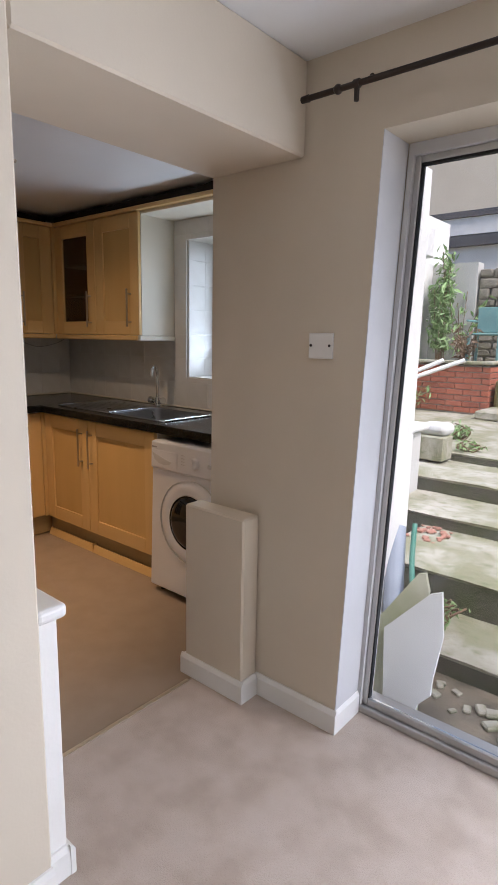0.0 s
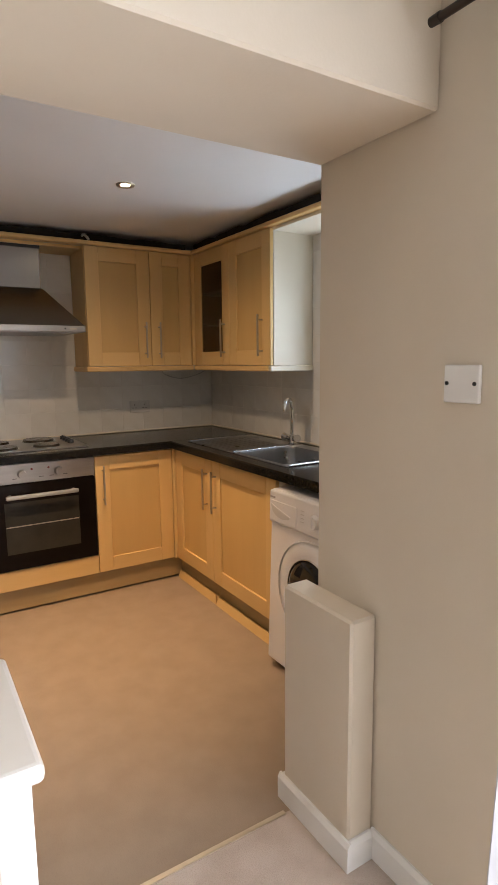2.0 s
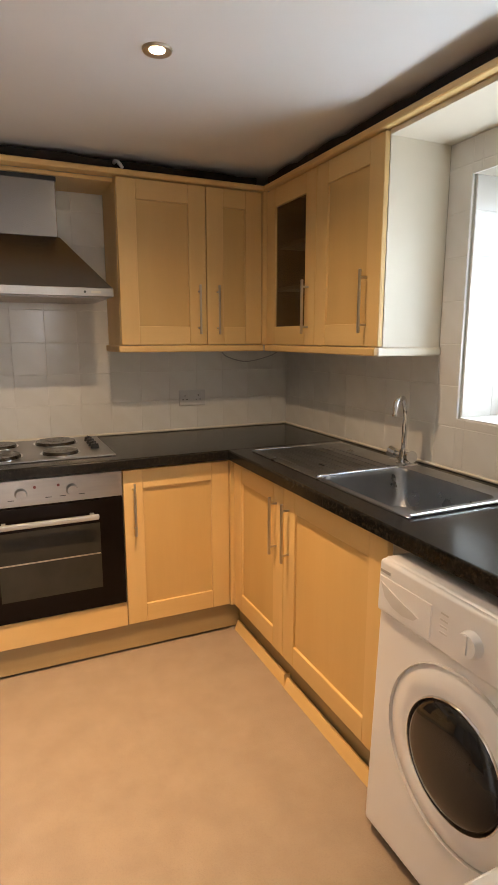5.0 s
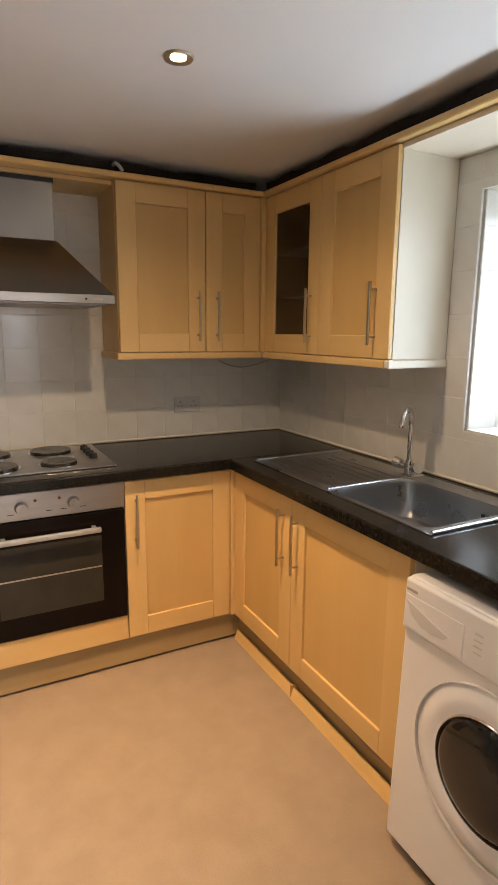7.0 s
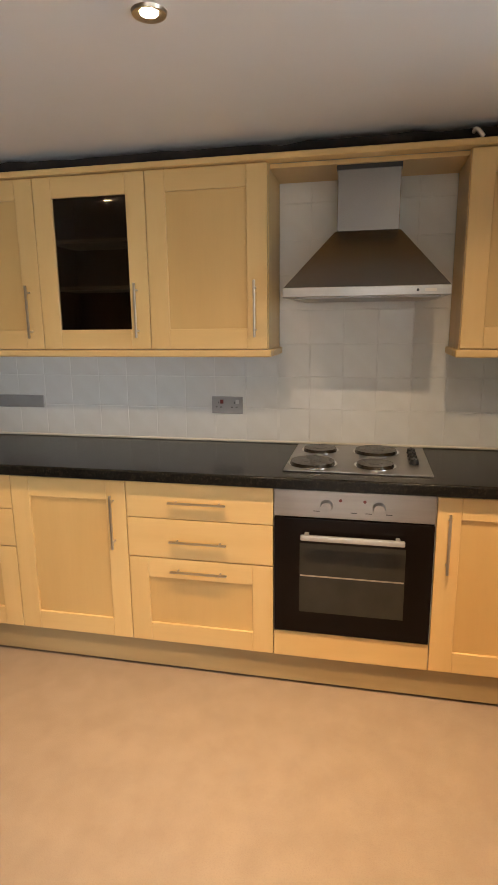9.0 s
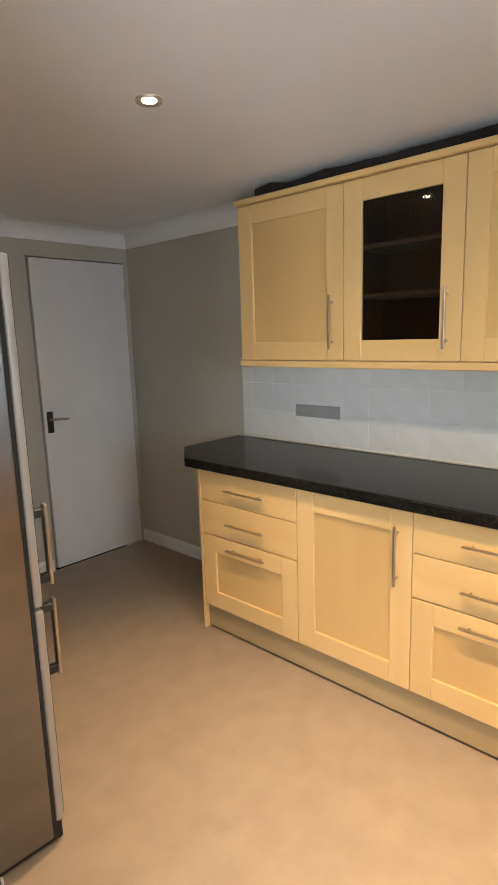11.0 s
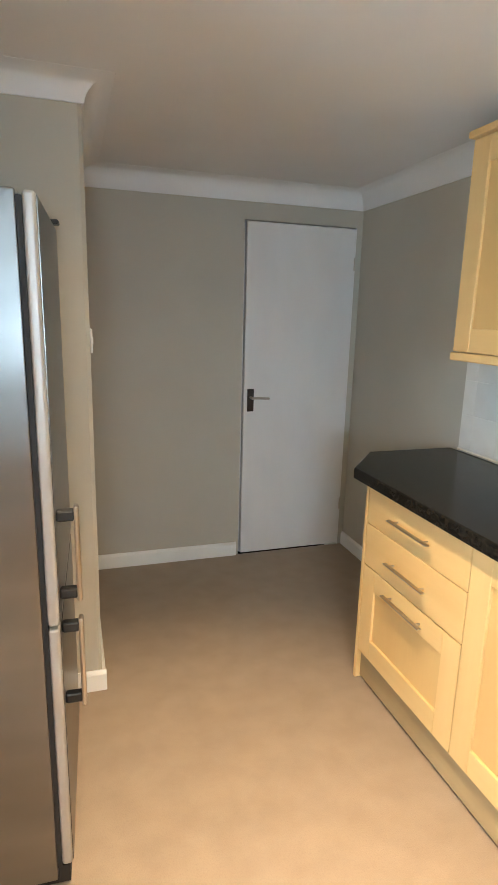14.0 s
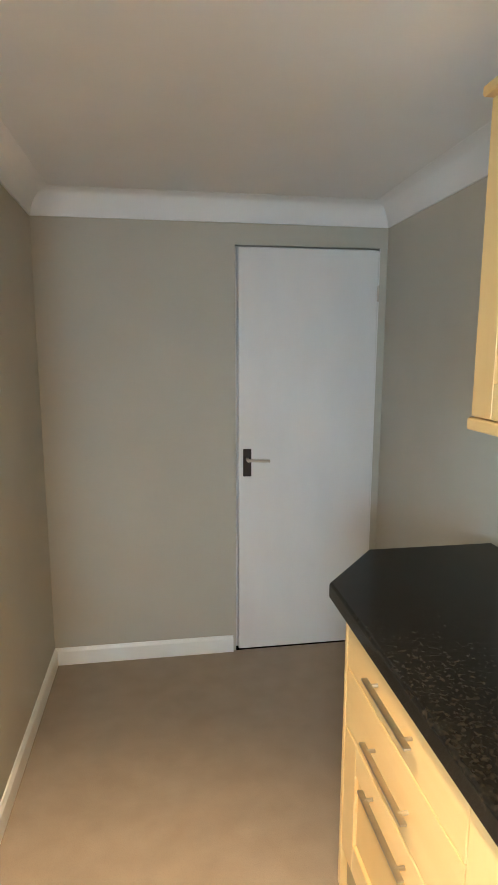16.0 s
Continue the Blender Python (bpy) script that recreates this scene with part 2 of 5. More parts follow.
def tube(bm, pts, r, n=10):
    """A round pipe along a smooth line through pts."""
    pts = [Vector(p) for p in pts]
    line = []
    for i in range(len(pts) - 1):
        a, b, c, d = pts[max(i - 1, 0)], pts[i], pts[i + 1], pts[min(i + 2, len(pts) - 1)]
        for k in range(8):
            s = k / 8
            line.append(0.5 * (2 * b + (c - a) * s + (2 * a - 5 * b + 4 * c - d) * s * s + (3 * b - a - 3 * c + d) * s ** 3))
    line.append(pts[-1])
    rings = []
    side = None
    for i, p in enumerate(line):
        t = (line[min(i + 1, len(line) - 1)] - line[max(i - 1, 0)]).normalized()
        if side is None:
            side = t.orthogonal().normalized()
        side = (side - t * side.dot(t)).normalized()
        up = t.cross(side)
        rings.append([bm.verts.new(p + r * (math.cos(2 * math.pi * k / n) * side + math.sin(2 * math.pi * k / n) * up)) for k in range(n)])
    for a, b in zip(rings, rings[1:]):
        for k in range(n):
            bm.faces.new((a[k], a[(k + 1) % n], b[(k + 1) % n], b[k]))
    bm.faces.new(rings[0][::-1])
    bm.faces.new(rings[-1])
    return bm


def prism(bm, poly, axis, a, b):
    """A flat outline pushed along an axis from a to b; poly holds the two other coordinates in x, y, z order."""
    def at(p, w):
        return (w, p[0], p[1]) if axis == "x" else (p[0], w, p[1]) if axis == "y" else (p[0], p[1], w)
    lo, hi = [bm.verts.new(at(p, a)) for p in poly], [bm.verts.new(at(p, b)) for p in poly]
    bm.faces.new(lo), bm.faces.new(hi)
    for i in range(len(poly)):
        j = (i + 1) % len(poly)
        bm.faces.new((lo[i], lo[j], hi[j], hi[i]))
    bmesh.ops.recalc_face_normals(bm, faces=bm.faces)
    return bm


def root(ob):
    while ob.parent:
        ob = ob.parent
    return ob


def part(name, bm, material, parent=None, label="", smooth=False):
    """Links a bmesh, given in world metres, as one mesh object under parent."""
    me = bpy.data.meshes.new(name)
    if parent is not None:
        bmesh.ops.translate(bm, verts=bm.verts, vec=-root(parent).location)
    bm.to_mesh(me)
    bm.free()
    me.materials.append(material)
    if smooth:
        me.shade_smooth()
        me.set_sharp_from_angle(angle=radians(38))
    ob = new(name, me)
    if smooth:
        ob.modifiers.new("even_normals", "WEIGHTED_NORMAL").keep_sharp = True
    if parent is not None:
        ob.parent = parent
    if label:
        ob["label"] = label
    return ob


def thing(name, base, label, category, group=""):
    ob = new(name)
    ob.empty_display_size = 0.1
    ob.location = base
    return tagged(ob, label, category, group)


def slab(name, boxes, material, label="", bevel=0.0, kind="structure", parent=None, category=""):
    bm = bmesh.new()
    for b in boxes:
        bx(bm, *b, bevel=bevel)
    ob = part(name, bm, material, parent, label)
    if parent is None:
        tagged(ob, label, category, kind=kind)
    return ob


B = bmesh.new


class Face:
    """Builds on an upright front: u to the right as one faces it, n out of it, v up."""
    def __init__(self, way):
        self.way = way

    def box(self, bm, u0, u1, n0, n1, v0, v1, bevel=0.0, seg=1):
        if self.way == "+x":
            return bx(bm, n0, n1, u0, u1, v0, v1, bevel, seg)
        return bx(bm, u0, u1, -n1, -n0, v0, v1, bevel, seg)

    def pt(self, u, n, v):
        return (n, u, v) if self.way == "+x" else (u, -n, v)


HOB, SINKF = Face("+x"), Face("-y")

# ---- large structure ----
CE = 2.19
slab("floor_kitchen", [(-3.8, -1.25, -2.0, 2.78, -0.1, 0.0)], M_VINYL, "beige speckled vinyl kitchen floor", category="floor")
slab("floor_dining", [(-1.25, 2.3, -2.4, 2.0, -0.1, 0.0)], M_CARPET, "worn beige carpet in the dining area", category="floor")
slab("ceiling_kitchen", [(-4.0, -1.05, -2.2, 3.06, CE, CE + 0.2)], M_CEIL, "white painted kitchen ceiling", category="ceiling")
slab("ceiling_dining", [(-1.05, 2.5, -2.6, 2.03, CE, CE + 0.2)], M_CEIL, "white painted dining ceiling", category="ceiling")
slab("wall_west", [(-4.0, -3.8, -2.2, 3.06, -0.1, CE)], M_TAUPE, "taupe painted kitchen wall", category="wall")
WX0, WX1, WZ0, WZ1 = -2.44, -1.50, 1.10, 1.955
slab("wall_north_kitchen", [(-3.8, WX0, 2.78, 3.06, -0.1, CE), (WX1, -1.25, 2.78, 3.06, -0.1, CE), (WX0, WX1, 2.78, 3.06, -0.1, WZ0), (WX0, WX1, 2.78, 3.06, WZ1, CE)], M_TAUPE, "taupe wall with the kitchen window", category="wall")
DX0, DX1, DZ = -3.765, -3.07, 1.995
slab("wall_south_kitchen", [(-3.8, DX0, -2.2, -2.0, -0.1, CE), (DX1, -2.18, -2.2, -2.0, -0.1, CE), (DX0, DX1, -2.2, -2.0, DZ, CE)], M_TAUPE, "taupe wall around the white door", category="wall")
slab("wall_nib", [(-2.18, -1.25, -2.2, -0.89, -0.1, CE)], M_TAUPE, "taupe wall jutting out behind the fridge", bevel=0.014, category="wall")
FX = -0.853
slab("wall_divider", [(-1.25, FX, -2.4, 0.813, -0.1, CE)], M_CREAM, "cream wall between kitchen and dining area", bevel=0.006, category="wall")
slab("beam", [(-1.25, FX, 0.813, 1.773, 1.915, CE)], M_CREAM, "cream plastered beam over the wide opening", bevel=0.006, category="beam")
bm = prism(B(), [(-1.25, -0.1), (-0.654, -0.1), (-0.585, 1.945), (1.6, 1.945), (1.6, -0.1), (2.3, -0.1), (2.3, CE), (-1.25, CE)], "y", 1.773, 2.03)
tagged(part("wall_north_dining", bm, M_CREAM), "cream wall around the patio door", "wall", kind="structure")
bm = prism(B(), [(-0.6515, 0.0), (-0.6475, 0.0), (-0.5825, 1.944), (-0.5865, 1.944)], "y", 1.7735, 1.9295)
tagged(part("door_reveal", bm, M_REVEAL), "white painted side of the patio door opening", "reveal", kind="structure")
slab("wall_kitchen_end", [(-1.25, -1.0, 2.03, 3.06, -0.1, CE)], M_TAUPE, "end wall beside the washing machine", category="wall")
# two unseen walls, placed close to bounce light onto the north wall
slab("wall_east_dining_unseen", [(2.3, 2.5, -2.6, 2.03, -0.1, CE)], M_CREAM, "unseen cream dining wall, set near for bounce light", category="wall")
slab("wall_south_dining_unseen", [(-1.25, 2.3, -2.6, -2.4, -0.1, CE)], M_CREAM, "unseen cream dining wall, set near for bounce light", category="wall")

slab("outside_render", [(-0.999, -0.992, 2.035, 3.06, -0.1, CE)], M_RENDER, "white rendered outside of the kitchen wall", category="wall")

# stubs of the old half wall
slab("half_wall", [(-1.25, -0.883, 0.813, 0.872, 0.0, 0.702)], M_GLOSS, "white painted stub of a half wall", bevel=0.003, category="wall")
bm = bx(B(), -1.275, -0.868, 0.814, 0.893, 0.702, 0.738, 0.012, 3)
tagged(part("half_wall_sill", bm, M_GLOSS), "white rounded sill board on the half wall", "sill", kind="structure")
slab("boxed_stub", [(-1.304, -1.0, 1.682, 1.771, 0.0, 0.718)], M_CREAM, "cream boxed stub at the foot of the wall", bevel=0.007, category="wall")


# skirting boards: each run is a moulded board
def skirting(x0, x1, y0, y1, n):
    """A board along a wall from corner to corner; n is the side it faces."""
    t, h = 0.014, 0.085
    if n in ("+x", "-x"):
        s = 1 if n == "+x" else -1
        prism(bm, [(x0, 0), (x0 + s * t, 0), (x0 + s * t, h - 0.015), (x0 + s * t * 0.45, h), (x0, h)], "y", y0, y1)
    else:
        s = 1 if n == "+y" else -1
        prism(bm, [(y0, 0), (y0 + s * t, 0), (y0 + s * t, h - 0.015), (y0 + s * t * 0.45, h), (y0, h)], "x", x0, x1)


bm = B()
skirting(-3.055, -2.18, -2.0, 0, "+y")
skirting(-3.8, 0, -2.0, -0.71, "+x")
skirting(-2.18, 0, -2.0, -0.89, "-x")
skirting(-2.196, -1.25, -0.89, 0, "+y")
tagged(part("baseboard_kitchen", bm, M_GLOSS), "white gloss skirting board", "skirting", kind="structure")
bm = B()
skirting(FX, 0, -2.4, 0.813, "+x")
skirting(-0.883, 0, 0.814, 0.872, "+x")
skirting(-1.25, -0.867, 0.872, 0, "+y")
skirting(-1.318, -0.986, 1.682, 0, "-y")
skirting(-1.0, 0, 1.682, 1.759, "+x")
skirting(-1.304, 0, 1.682, 1.771, "-x")
skirting(-1.0, -0.636, 1.773, 0, "-y")
skirting(-0.650, 0, 1.773, 1.93, "+x")
tagged(part("baseboard_dining", bm, M_GLOSS), "white gloss skirting board", "skirting", kind="structure")


def coving(line):
    """Concave plaster coving swept along the wall tops, mitred; line holds x, y, the way into the room and the depth at each corner."""
    r = 0.1
    arc = [(0, 0), (0, -r), (0.008, -r)] + [(0.008 + (r - 0.008) * (1 - math.cos(a)), -r + (r - 0.0015) * math.sin(a)) for a in [math.pi / 2 * k / 8 for k in range(1, 9)]] + [(r + 0.001, 0)]
    rows = [[bm.verts.new((x + dx * p, y + dy * p, CE - 0.001 + q * k)) for p, q in arc] for x, y, dx, dy, k in line]
    for a, b in zip(rows, rows[1:]):
        for k in range(len(arc)):
            bm.faces.new((a[k], a[(k + 1) % len(arc)], b[(k + 1) % len(arc)], b[k]))
    bm.faces.new(rows[0]), bm.faces.new(rows[-1])
    bmesh.ops.recalc_face_normals(bm, faces=bm.faces)


bm = B()
coving([(-3.8, -0.66, 1, 0, 1), (-3.8, -2.0, 1, 1, 1), (-2.18, -2.0, -1, 1, 1), (-2.18, -0.89, -1, 1, 0.68), (-1.25, -0.89, 0, 1, 0.68)])
tagged(part("coving", bm, M_CEIL, smooth=True), "white plaster coving round the ceiling", "coving", kind="structure")

slab("threshold_strip", [(-1.257, -1.243, 0.888, 1.646, 0.0, 0.005)], M_BRASS, "pale metal strip between carpet and vinyl", category="threshold")

# white door
door = thing("door_1", (-3.4, -2.0, 0), "flat white painted door with a small lever handle, shut", "door")
door["kind"] = "structure"
part("leaf", bx(B(), -3.757, -3.084, -2.036, -1.994, 0.01, 1.985, 0.003), M_DOORW, door)
for q in ((-3.765, -3.74, -2.2, -2.042, 0, DZ), (-3.105, -3.0705, -2.2, -2.042, 0, DZ), (-3.74, -3.105, -2.2, -2.042, 1.965, DZ)):
    part("door_stop", bx(B(), *q), M_DOORW, door)
part("hinge_jamb", bx(B(), -3.7645, -3.759, -2.04, -2.001, 0, DZ - 0.001), M_DOORW, door)
for hz in (0.25, 1.75):
    part("hinge", cyl(B(), (-3.757, -1.992, hz), (-3.757, -1.992, hz + 0.075), 0.005, n=10), M_HANDLE, door)
part("closing_sill", bx(B(), -3.74, -3.105, -2.2, -2.05, -0.01, 0.012), M_VINYL, door)
h = part("handle_plate", bx(B(), -3.145, -3.105, -1.994, -1.986, 0.915, 1.05, 0.002), M_DARKIRON, door, "dark metal lever plate")
bm = cyl(B(), (-3.125, -1.987, 1.0), (-3.125, -1.945, 1.0), 0.008)
tube(bm, [(-3.125, -1.948, 1.0), (-3.15, -1.944, 1.0), (-3.2, -1.944, 0.998), (-3.228, -1.95, 0.996)], 0.0075)
part("lever", bm, M_HANDLE, h, smooth=True)

# patio door
pd = thing("window_1", (0.5, 1.95, 0), "tall silver framed glass patio door", "patio door")
pd["kind"] = "structure"
PX0, PX1, PY = -0.6, 1.6, 1.95
bm = B()
bx(bm, PX0, PX0 + 0.016, 1.93, 2.03, 0, 1.944), bx(bm, PX1 - 0.028, PX1, 1.93, 2.03, 0, 1.944), bx(bm, PX0 + 0.016, PX1 - 0.028, 1.93, 2.03, 1.909, 1.944)
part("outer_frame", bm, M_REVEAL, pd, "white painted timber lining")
part("sill_track", bx(B(), PX0, PX1, 1.93, 2.05, 0.0, 0.03, 0.006, 2), M_ALU, pd, "scuffed metal track")
for a, b in ((-0.584, 0.52), (0.48, 1.572)):
    off = 0.0 if a < 0 else 0.03
    bm = B()
    bx(bm, a, a + 0.020, 1.945 + off, 1.985 + off, 0.03, 1.909, 0.003), bx(bm, b - 0.020, b, 1.945 + off, 1.985 + off, 0.03, 1.909, 0.003)
    bx(bm, a + 0.020, b - 0.020, 1.945 + off, 1.985 + off, 0.03, 0.058, 0.003), bx(bm, a + 0.020, b - 0.020, 1.945 + off, 1.985 + off, 1.889, 1.909, 0.003)
    leaf = part("sliding_frame", bm, M_ALU, pd)
    bm = B()
    bx(bm, a + 0.020, a + 0.0245, 1.95 + off, 1.972 + off, 0.058, 1.889), bx(bm, b - 0.0245, b - 0.020, 1.95 + off, 1.972 + off, 0.058, 1.889)
    bx(bm, a + 0.0245, b - 0.0245, 1.95 + off, 1.972 + off, 1.882, 1.889)
    part("gasket", bm, M_GASKET, leaf)
    pane = part("pane", bx(B(), a + 0.020, b - 0.020, 1.958 + off, 1.964 + off, 0.058, 1.889), M_GLASS, leaf)
    pane.visible_shadow = False
# the old frame leans a little
for o in pd.children_recursive:
    for v in o.data.vertices:
        v.co.x += 0.036 * (v.co.z - 0.95) - 0.015

# kitchen window, obscured by bright daylight
kw = thing("window_2", (-1.97, 3.03, 1.1), "white framed kitchen window full of pale daylight", "window")
kw["kind"] = "structure"
bm = B()
bx(bm, WX0, WX0 + 0.045, 3.01, 3.05, WZ0, WZ1, 0.004)
bx(bm, WX1 - 0.045, WX1, 3.01, 3.05, WZ0, WZ1, 0.004)
bx(bm, WX0 + 0.045, WX1 - 0.045, 3.01, 3.05, WZ0, WZ0 + 0.045, 0.004)
bx(bm, WX0 + 0.045, WX1 - 0.045, 3.01, 3.05, WZ1 - 0.045, WZ1, 0.004)
part("window_frame", bm, M_UPVC, kw)
pane = part("pane", bx(B(), WX0 + 0.045, WX1 - 0.045, 3.028, 3.034, WZ0 + 0.045, WZ1 - 0.045), M_GLASS, kw)
pane.visible_shadow = False

slab("window_sill_tiles", [(WX0 + 0.011, WX1 - 0.001, 2.775, 3.008, WZ0 - 0.004, WZ0 + 0.006)], M_TILE, "white glazed tiled window sill", category="sill")

# curtain pole
cp = thing("curtain_pole", (0.4, 1.69, 2.05), "dark bronze curtain pole over the patio door", "curtain pole")
part("pole", cyl(B(), (-0.80, 1.69, 2.045), (1.8, 1.69, 2.045), 0.0085), M_DARKIRON, cp, smooth=True)
for ex, s in ((-0.80, -1), (1.8, 1)):
    bm = cyl(B(), (ex - s * 0.012, 1.69, 2.045), (ex + s * 0.012, 1.69, 2.045), 0.0105, 0.0095)
    part("end_cap", bm, M_DARKIRON, cp, smooth=True)
for ex in (-0.63, 1.63):
    bm = cyl(B(), (ex, 1.772, 2.09), (ex, 1.695, 2.047), 0.005)
    cyl(bm, (ex, 1.773, 2.09), (ex, 1.768, 2.09), 0.008)
    cyl(bm, (ex - 0.008, 1.69, 2.045), (ex + 0.008, 1.69, 2.045), 0.012)
    bx(bm, ex - 0.006, ex + 0.006, 1.684, 1.696, 2.0, 2.045, 0.002)
    part("bracket", bm, M_DARKIRON, cp, smooth=True)
    bm = B()
    bmesh.ops.create_uvsphere(bm, u_segments=14, v_segments=8, radius=0.0135, matrix=Matrix.Translation((ex - 0.06, 1.69, 2.045)))
    part("ring_stop", bm, M_DARKIRON, cp, smooth=True)

# ---- kitchen units ----
def bar_handle(f, u, n, v0, v1, parent, level=False):
    """A thin rounded strip on two posts; level ones run along u from v0 to v1 at height u."""
    bm = B()
    if level:
        posts = [(f.pt(w, n, u), f.pt(w, n + 0.022, u)) for w in (v0 + 0.03, v1 - 0.03)]
    else:
        posts = [(f.pt(u, n, w), f.pt(u, n + 0.032, w)) for w in (v0 + 0.03, v1 - 0.03)]
    if level:
        f.box(bm, v0, v1, n + 0.014, n + 0.030, u - 0.003, u + 0.003, 0.002, 2)
    else:
        f.box(bm, u - 0.005, u + 0.005, n + 0.026, n + 0.037, v0, v1, 0.003, 2)
    for p, q in posts:
        cyl(bm, p, q, 0.0045, n=8)
    return part("handle", bm, M_HANDLE, parent, "satin nickel bar handle", smooth=True)


def shaker(f, u0, u1, v0, v1, n, parent, rail=0.085, name="door", panel=None):
    """A framed door with a recessed panel; n is the plane of its back."""
    u0, u1, v0, v1 = u0 + 0.002, u1 - 0.002, v0 + 0.002, v1 - 0.003
    t = 0.021
    if panel is None:
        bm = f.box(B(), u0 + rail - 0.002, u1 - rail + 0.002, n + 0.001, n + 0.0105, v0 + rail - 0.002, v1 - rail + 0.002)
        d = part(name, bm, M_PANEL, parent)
    else:
        bm = f.box(B(), u0 + rail - 0.002, u1 - rail + 0.002, n + 0.006, n + 0.010, v0 + rail - 0.002, v1 - rail + 0.002)
        d = part(name, bm, panel, parent, "dark smoked glass door")
    part("stile", f.box(B(), u0, u0 + rail, n, n + t, v0, v1, 0.002), M_MAPLE, d)
    part("stile", f.box(B(), u1 - rail, u1, n, n + t, v0, v1, 0.002), M_MAPLE, d)
    part("rail", f.box(B(), u0 + rail, u1 - rail, n, n + t - 0.0004, v0, v0 + rail, 0.002), M_MAPLEH, d)
    part("rail", f.box(B(), u0 + rail, u1 - rail, n, n + t - 0.0004, v1 - rail, v1, 0.002), M_MAPLEH, d)
    return d


def slab_front(f, u0, u1, v0, v1, n, parent, name="drawer"):
    bm = f.box(B(), u0 + 0.0015, u1 - 0.0015, n, n + 0.021, v0 + 0.0015, v1 - 0.0015, 0.003, 2)
    return part(name, bm, M_MAPLEH, parent)


BT, BB = 0.848, 0.136   # top and foot of the base fronts
FB = -3.221             # back plane of the base fronts along the hob wall


def base_unit(f, u0, u1, back, n, label, kinds, hand):
    base = f.pt((u0 + u1) / 2, (back + n) / 2, 0.0)
    unit = thing("base_cabinet", base, label, "cabinet", "kitchen base cabinets")
    for a in (u0, u1 - 0.018):
        part("side_panel", f.box(B(), a, a + 0.018, back, n - 0.001, BB, 0.856), M_CREAMLAM, unit)
    part("bottom_panel", f.box(B(), u0 + 0.018, u1 - 0.018, back, n - 0.001, BB, BB + 0.018), M_CREAMLAM, unit)
    part("back_panel", f.box(B(), u0 + 0.018, u1 - 0.018, back, back + 0.012, BB + 0.018, 0.856), M_CREAMLAM, unit)
    part("top_rail", f.box(B(), u0 + 0.018, u1 - 0.018, n - 0.09, n - 0.001, 0.838, 0.856), M_CREAMLAM, unit)
    for q in ((u0 + 0.06, n - 0.12), (u1 - 0.06, n - 0.12), (u0 + 0.06, back + 0.08), (u1 - 0.06, back + 0.08)):
        part("leg", cyl(B(), f.pt(*q, 0.0), f.pt(*q, BB), 0.018, n=10), M_BLACK, unit)
    if kinds == "drawers":
        c = (u0 + u1) / 2
        for v0, v1, kind, hv in ((0.694, BT, "flat", 0.769), (0.522, 0.694, "flat", 0.602), (BB, 0.522, "frame", 0.472)):
            d = slab_front(f, u0, u1, v0, v1, n, unit) if kind == "flat" else shaker(f, u0, u1, v0, v1, n, unit, 0.085, "drawer")
            bar_handle(f, hv, n + 0.021, c - 0.12, c + 0.12, d, True)
    else:
        for (a, b), hu in zip(kinds, hand):
            d = shaker(f, a, b, BB, BT, n, unit)
            bar_handle(f, hu, n + 0.021, 0.555, 0.79, d)
    return unit


base_unit(HOB, -0.68, -0.08, -3.79, FB, "pale maple base cabinet with three drawers, beside the end panel", "drawers", ())
base_unit(HOB, -0.08, 0.45, -3.79, FB, "pale maple base cabinet with one framed door", [(-0.08, 0.45)], [0.394])
base_unit(HOB, 0.45, 1.067, -3.79, FB, "pale maple base cabinet with three drawers, beside the oven", "drawers", ())
base_unit(HOB, 1.675, 2.165, -3.79, FB, "pale maple corner base cabinet with one framed door", [(1.675, 2.165)], [1.72])
base_unit(SINKF, -3.185, -2.07, -2.77, -2.203, "pale maple sink base cabinet with two framed doors", [(-3.185, -2.695), (-2.695, -2.07)], [-2.755, -2.652])

ep = part("end_panel", bx(B(), -3.79, -3.199, -0.70, -0.681, 0.0, 0.856, 0.002), M_MAPLE)
tagged(ep, "pale maple end panel closing the base cabinets", "panel")
tagged(part("corner_post", bx(B(), -3.221, -3.187, 2.166, 2.20, 0.136, 0.85, 0.002), M_MAPLE), "maple corner post between the cabinet runs", "post")
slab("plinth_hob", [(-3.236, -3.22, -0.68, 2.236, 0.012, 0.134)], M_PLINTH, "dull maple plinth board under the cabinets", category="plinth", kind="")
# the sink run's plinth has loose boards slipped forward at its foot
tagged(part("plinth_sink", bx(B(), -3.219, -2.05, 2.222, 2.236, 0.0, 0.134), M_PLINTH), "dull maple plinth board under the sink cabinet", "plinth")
for a, b, d in ((-3.2, -2.692, 0.0), (-2.688, -2.03, 0.003)):
    bm = prism(B(), [(2.204 - d, 0.046), (2.213 - d, 0.046), (2.203 - d, 0.0), (2.190 - d, 0.0)], "x", a, b)
    tagged(part("loose_board", bm, M_MAPLEH), "loose maple board leaning against the plinth", "board")
tagged(part("loose_board_sliver", bx(B(), -2.69, -2.686, 2.187, 2.217, 0.0, 0.06), M_MAPLE), "thin upright sliver of maple at the boards' joint", "board")

# worktop: an L with a clipped corner, and a hole for the sink
wt = thing("worktop", (-3.5, 0.9, 0.856), "black granite patterned laminate worktop", "worktop")
WB, WT = 0.857, 0.900


def top_piece(name, poly):
    bm = B()
    prism(bm, poly, "z", WB, WT)
    es = [e for e in bm.edges if abs(e.verts[0].co.z - e.verts[1].co.z) < 1e-6 and e.verts[0].co.z > WT - 1e-4]
    bmesh.ops.bevel(bm, geom=es, offset=0.009, segments=3, affect="EDGES", profile=0.5)
    return part(name, bm, M_WORKTOP, wt, smooth=True)


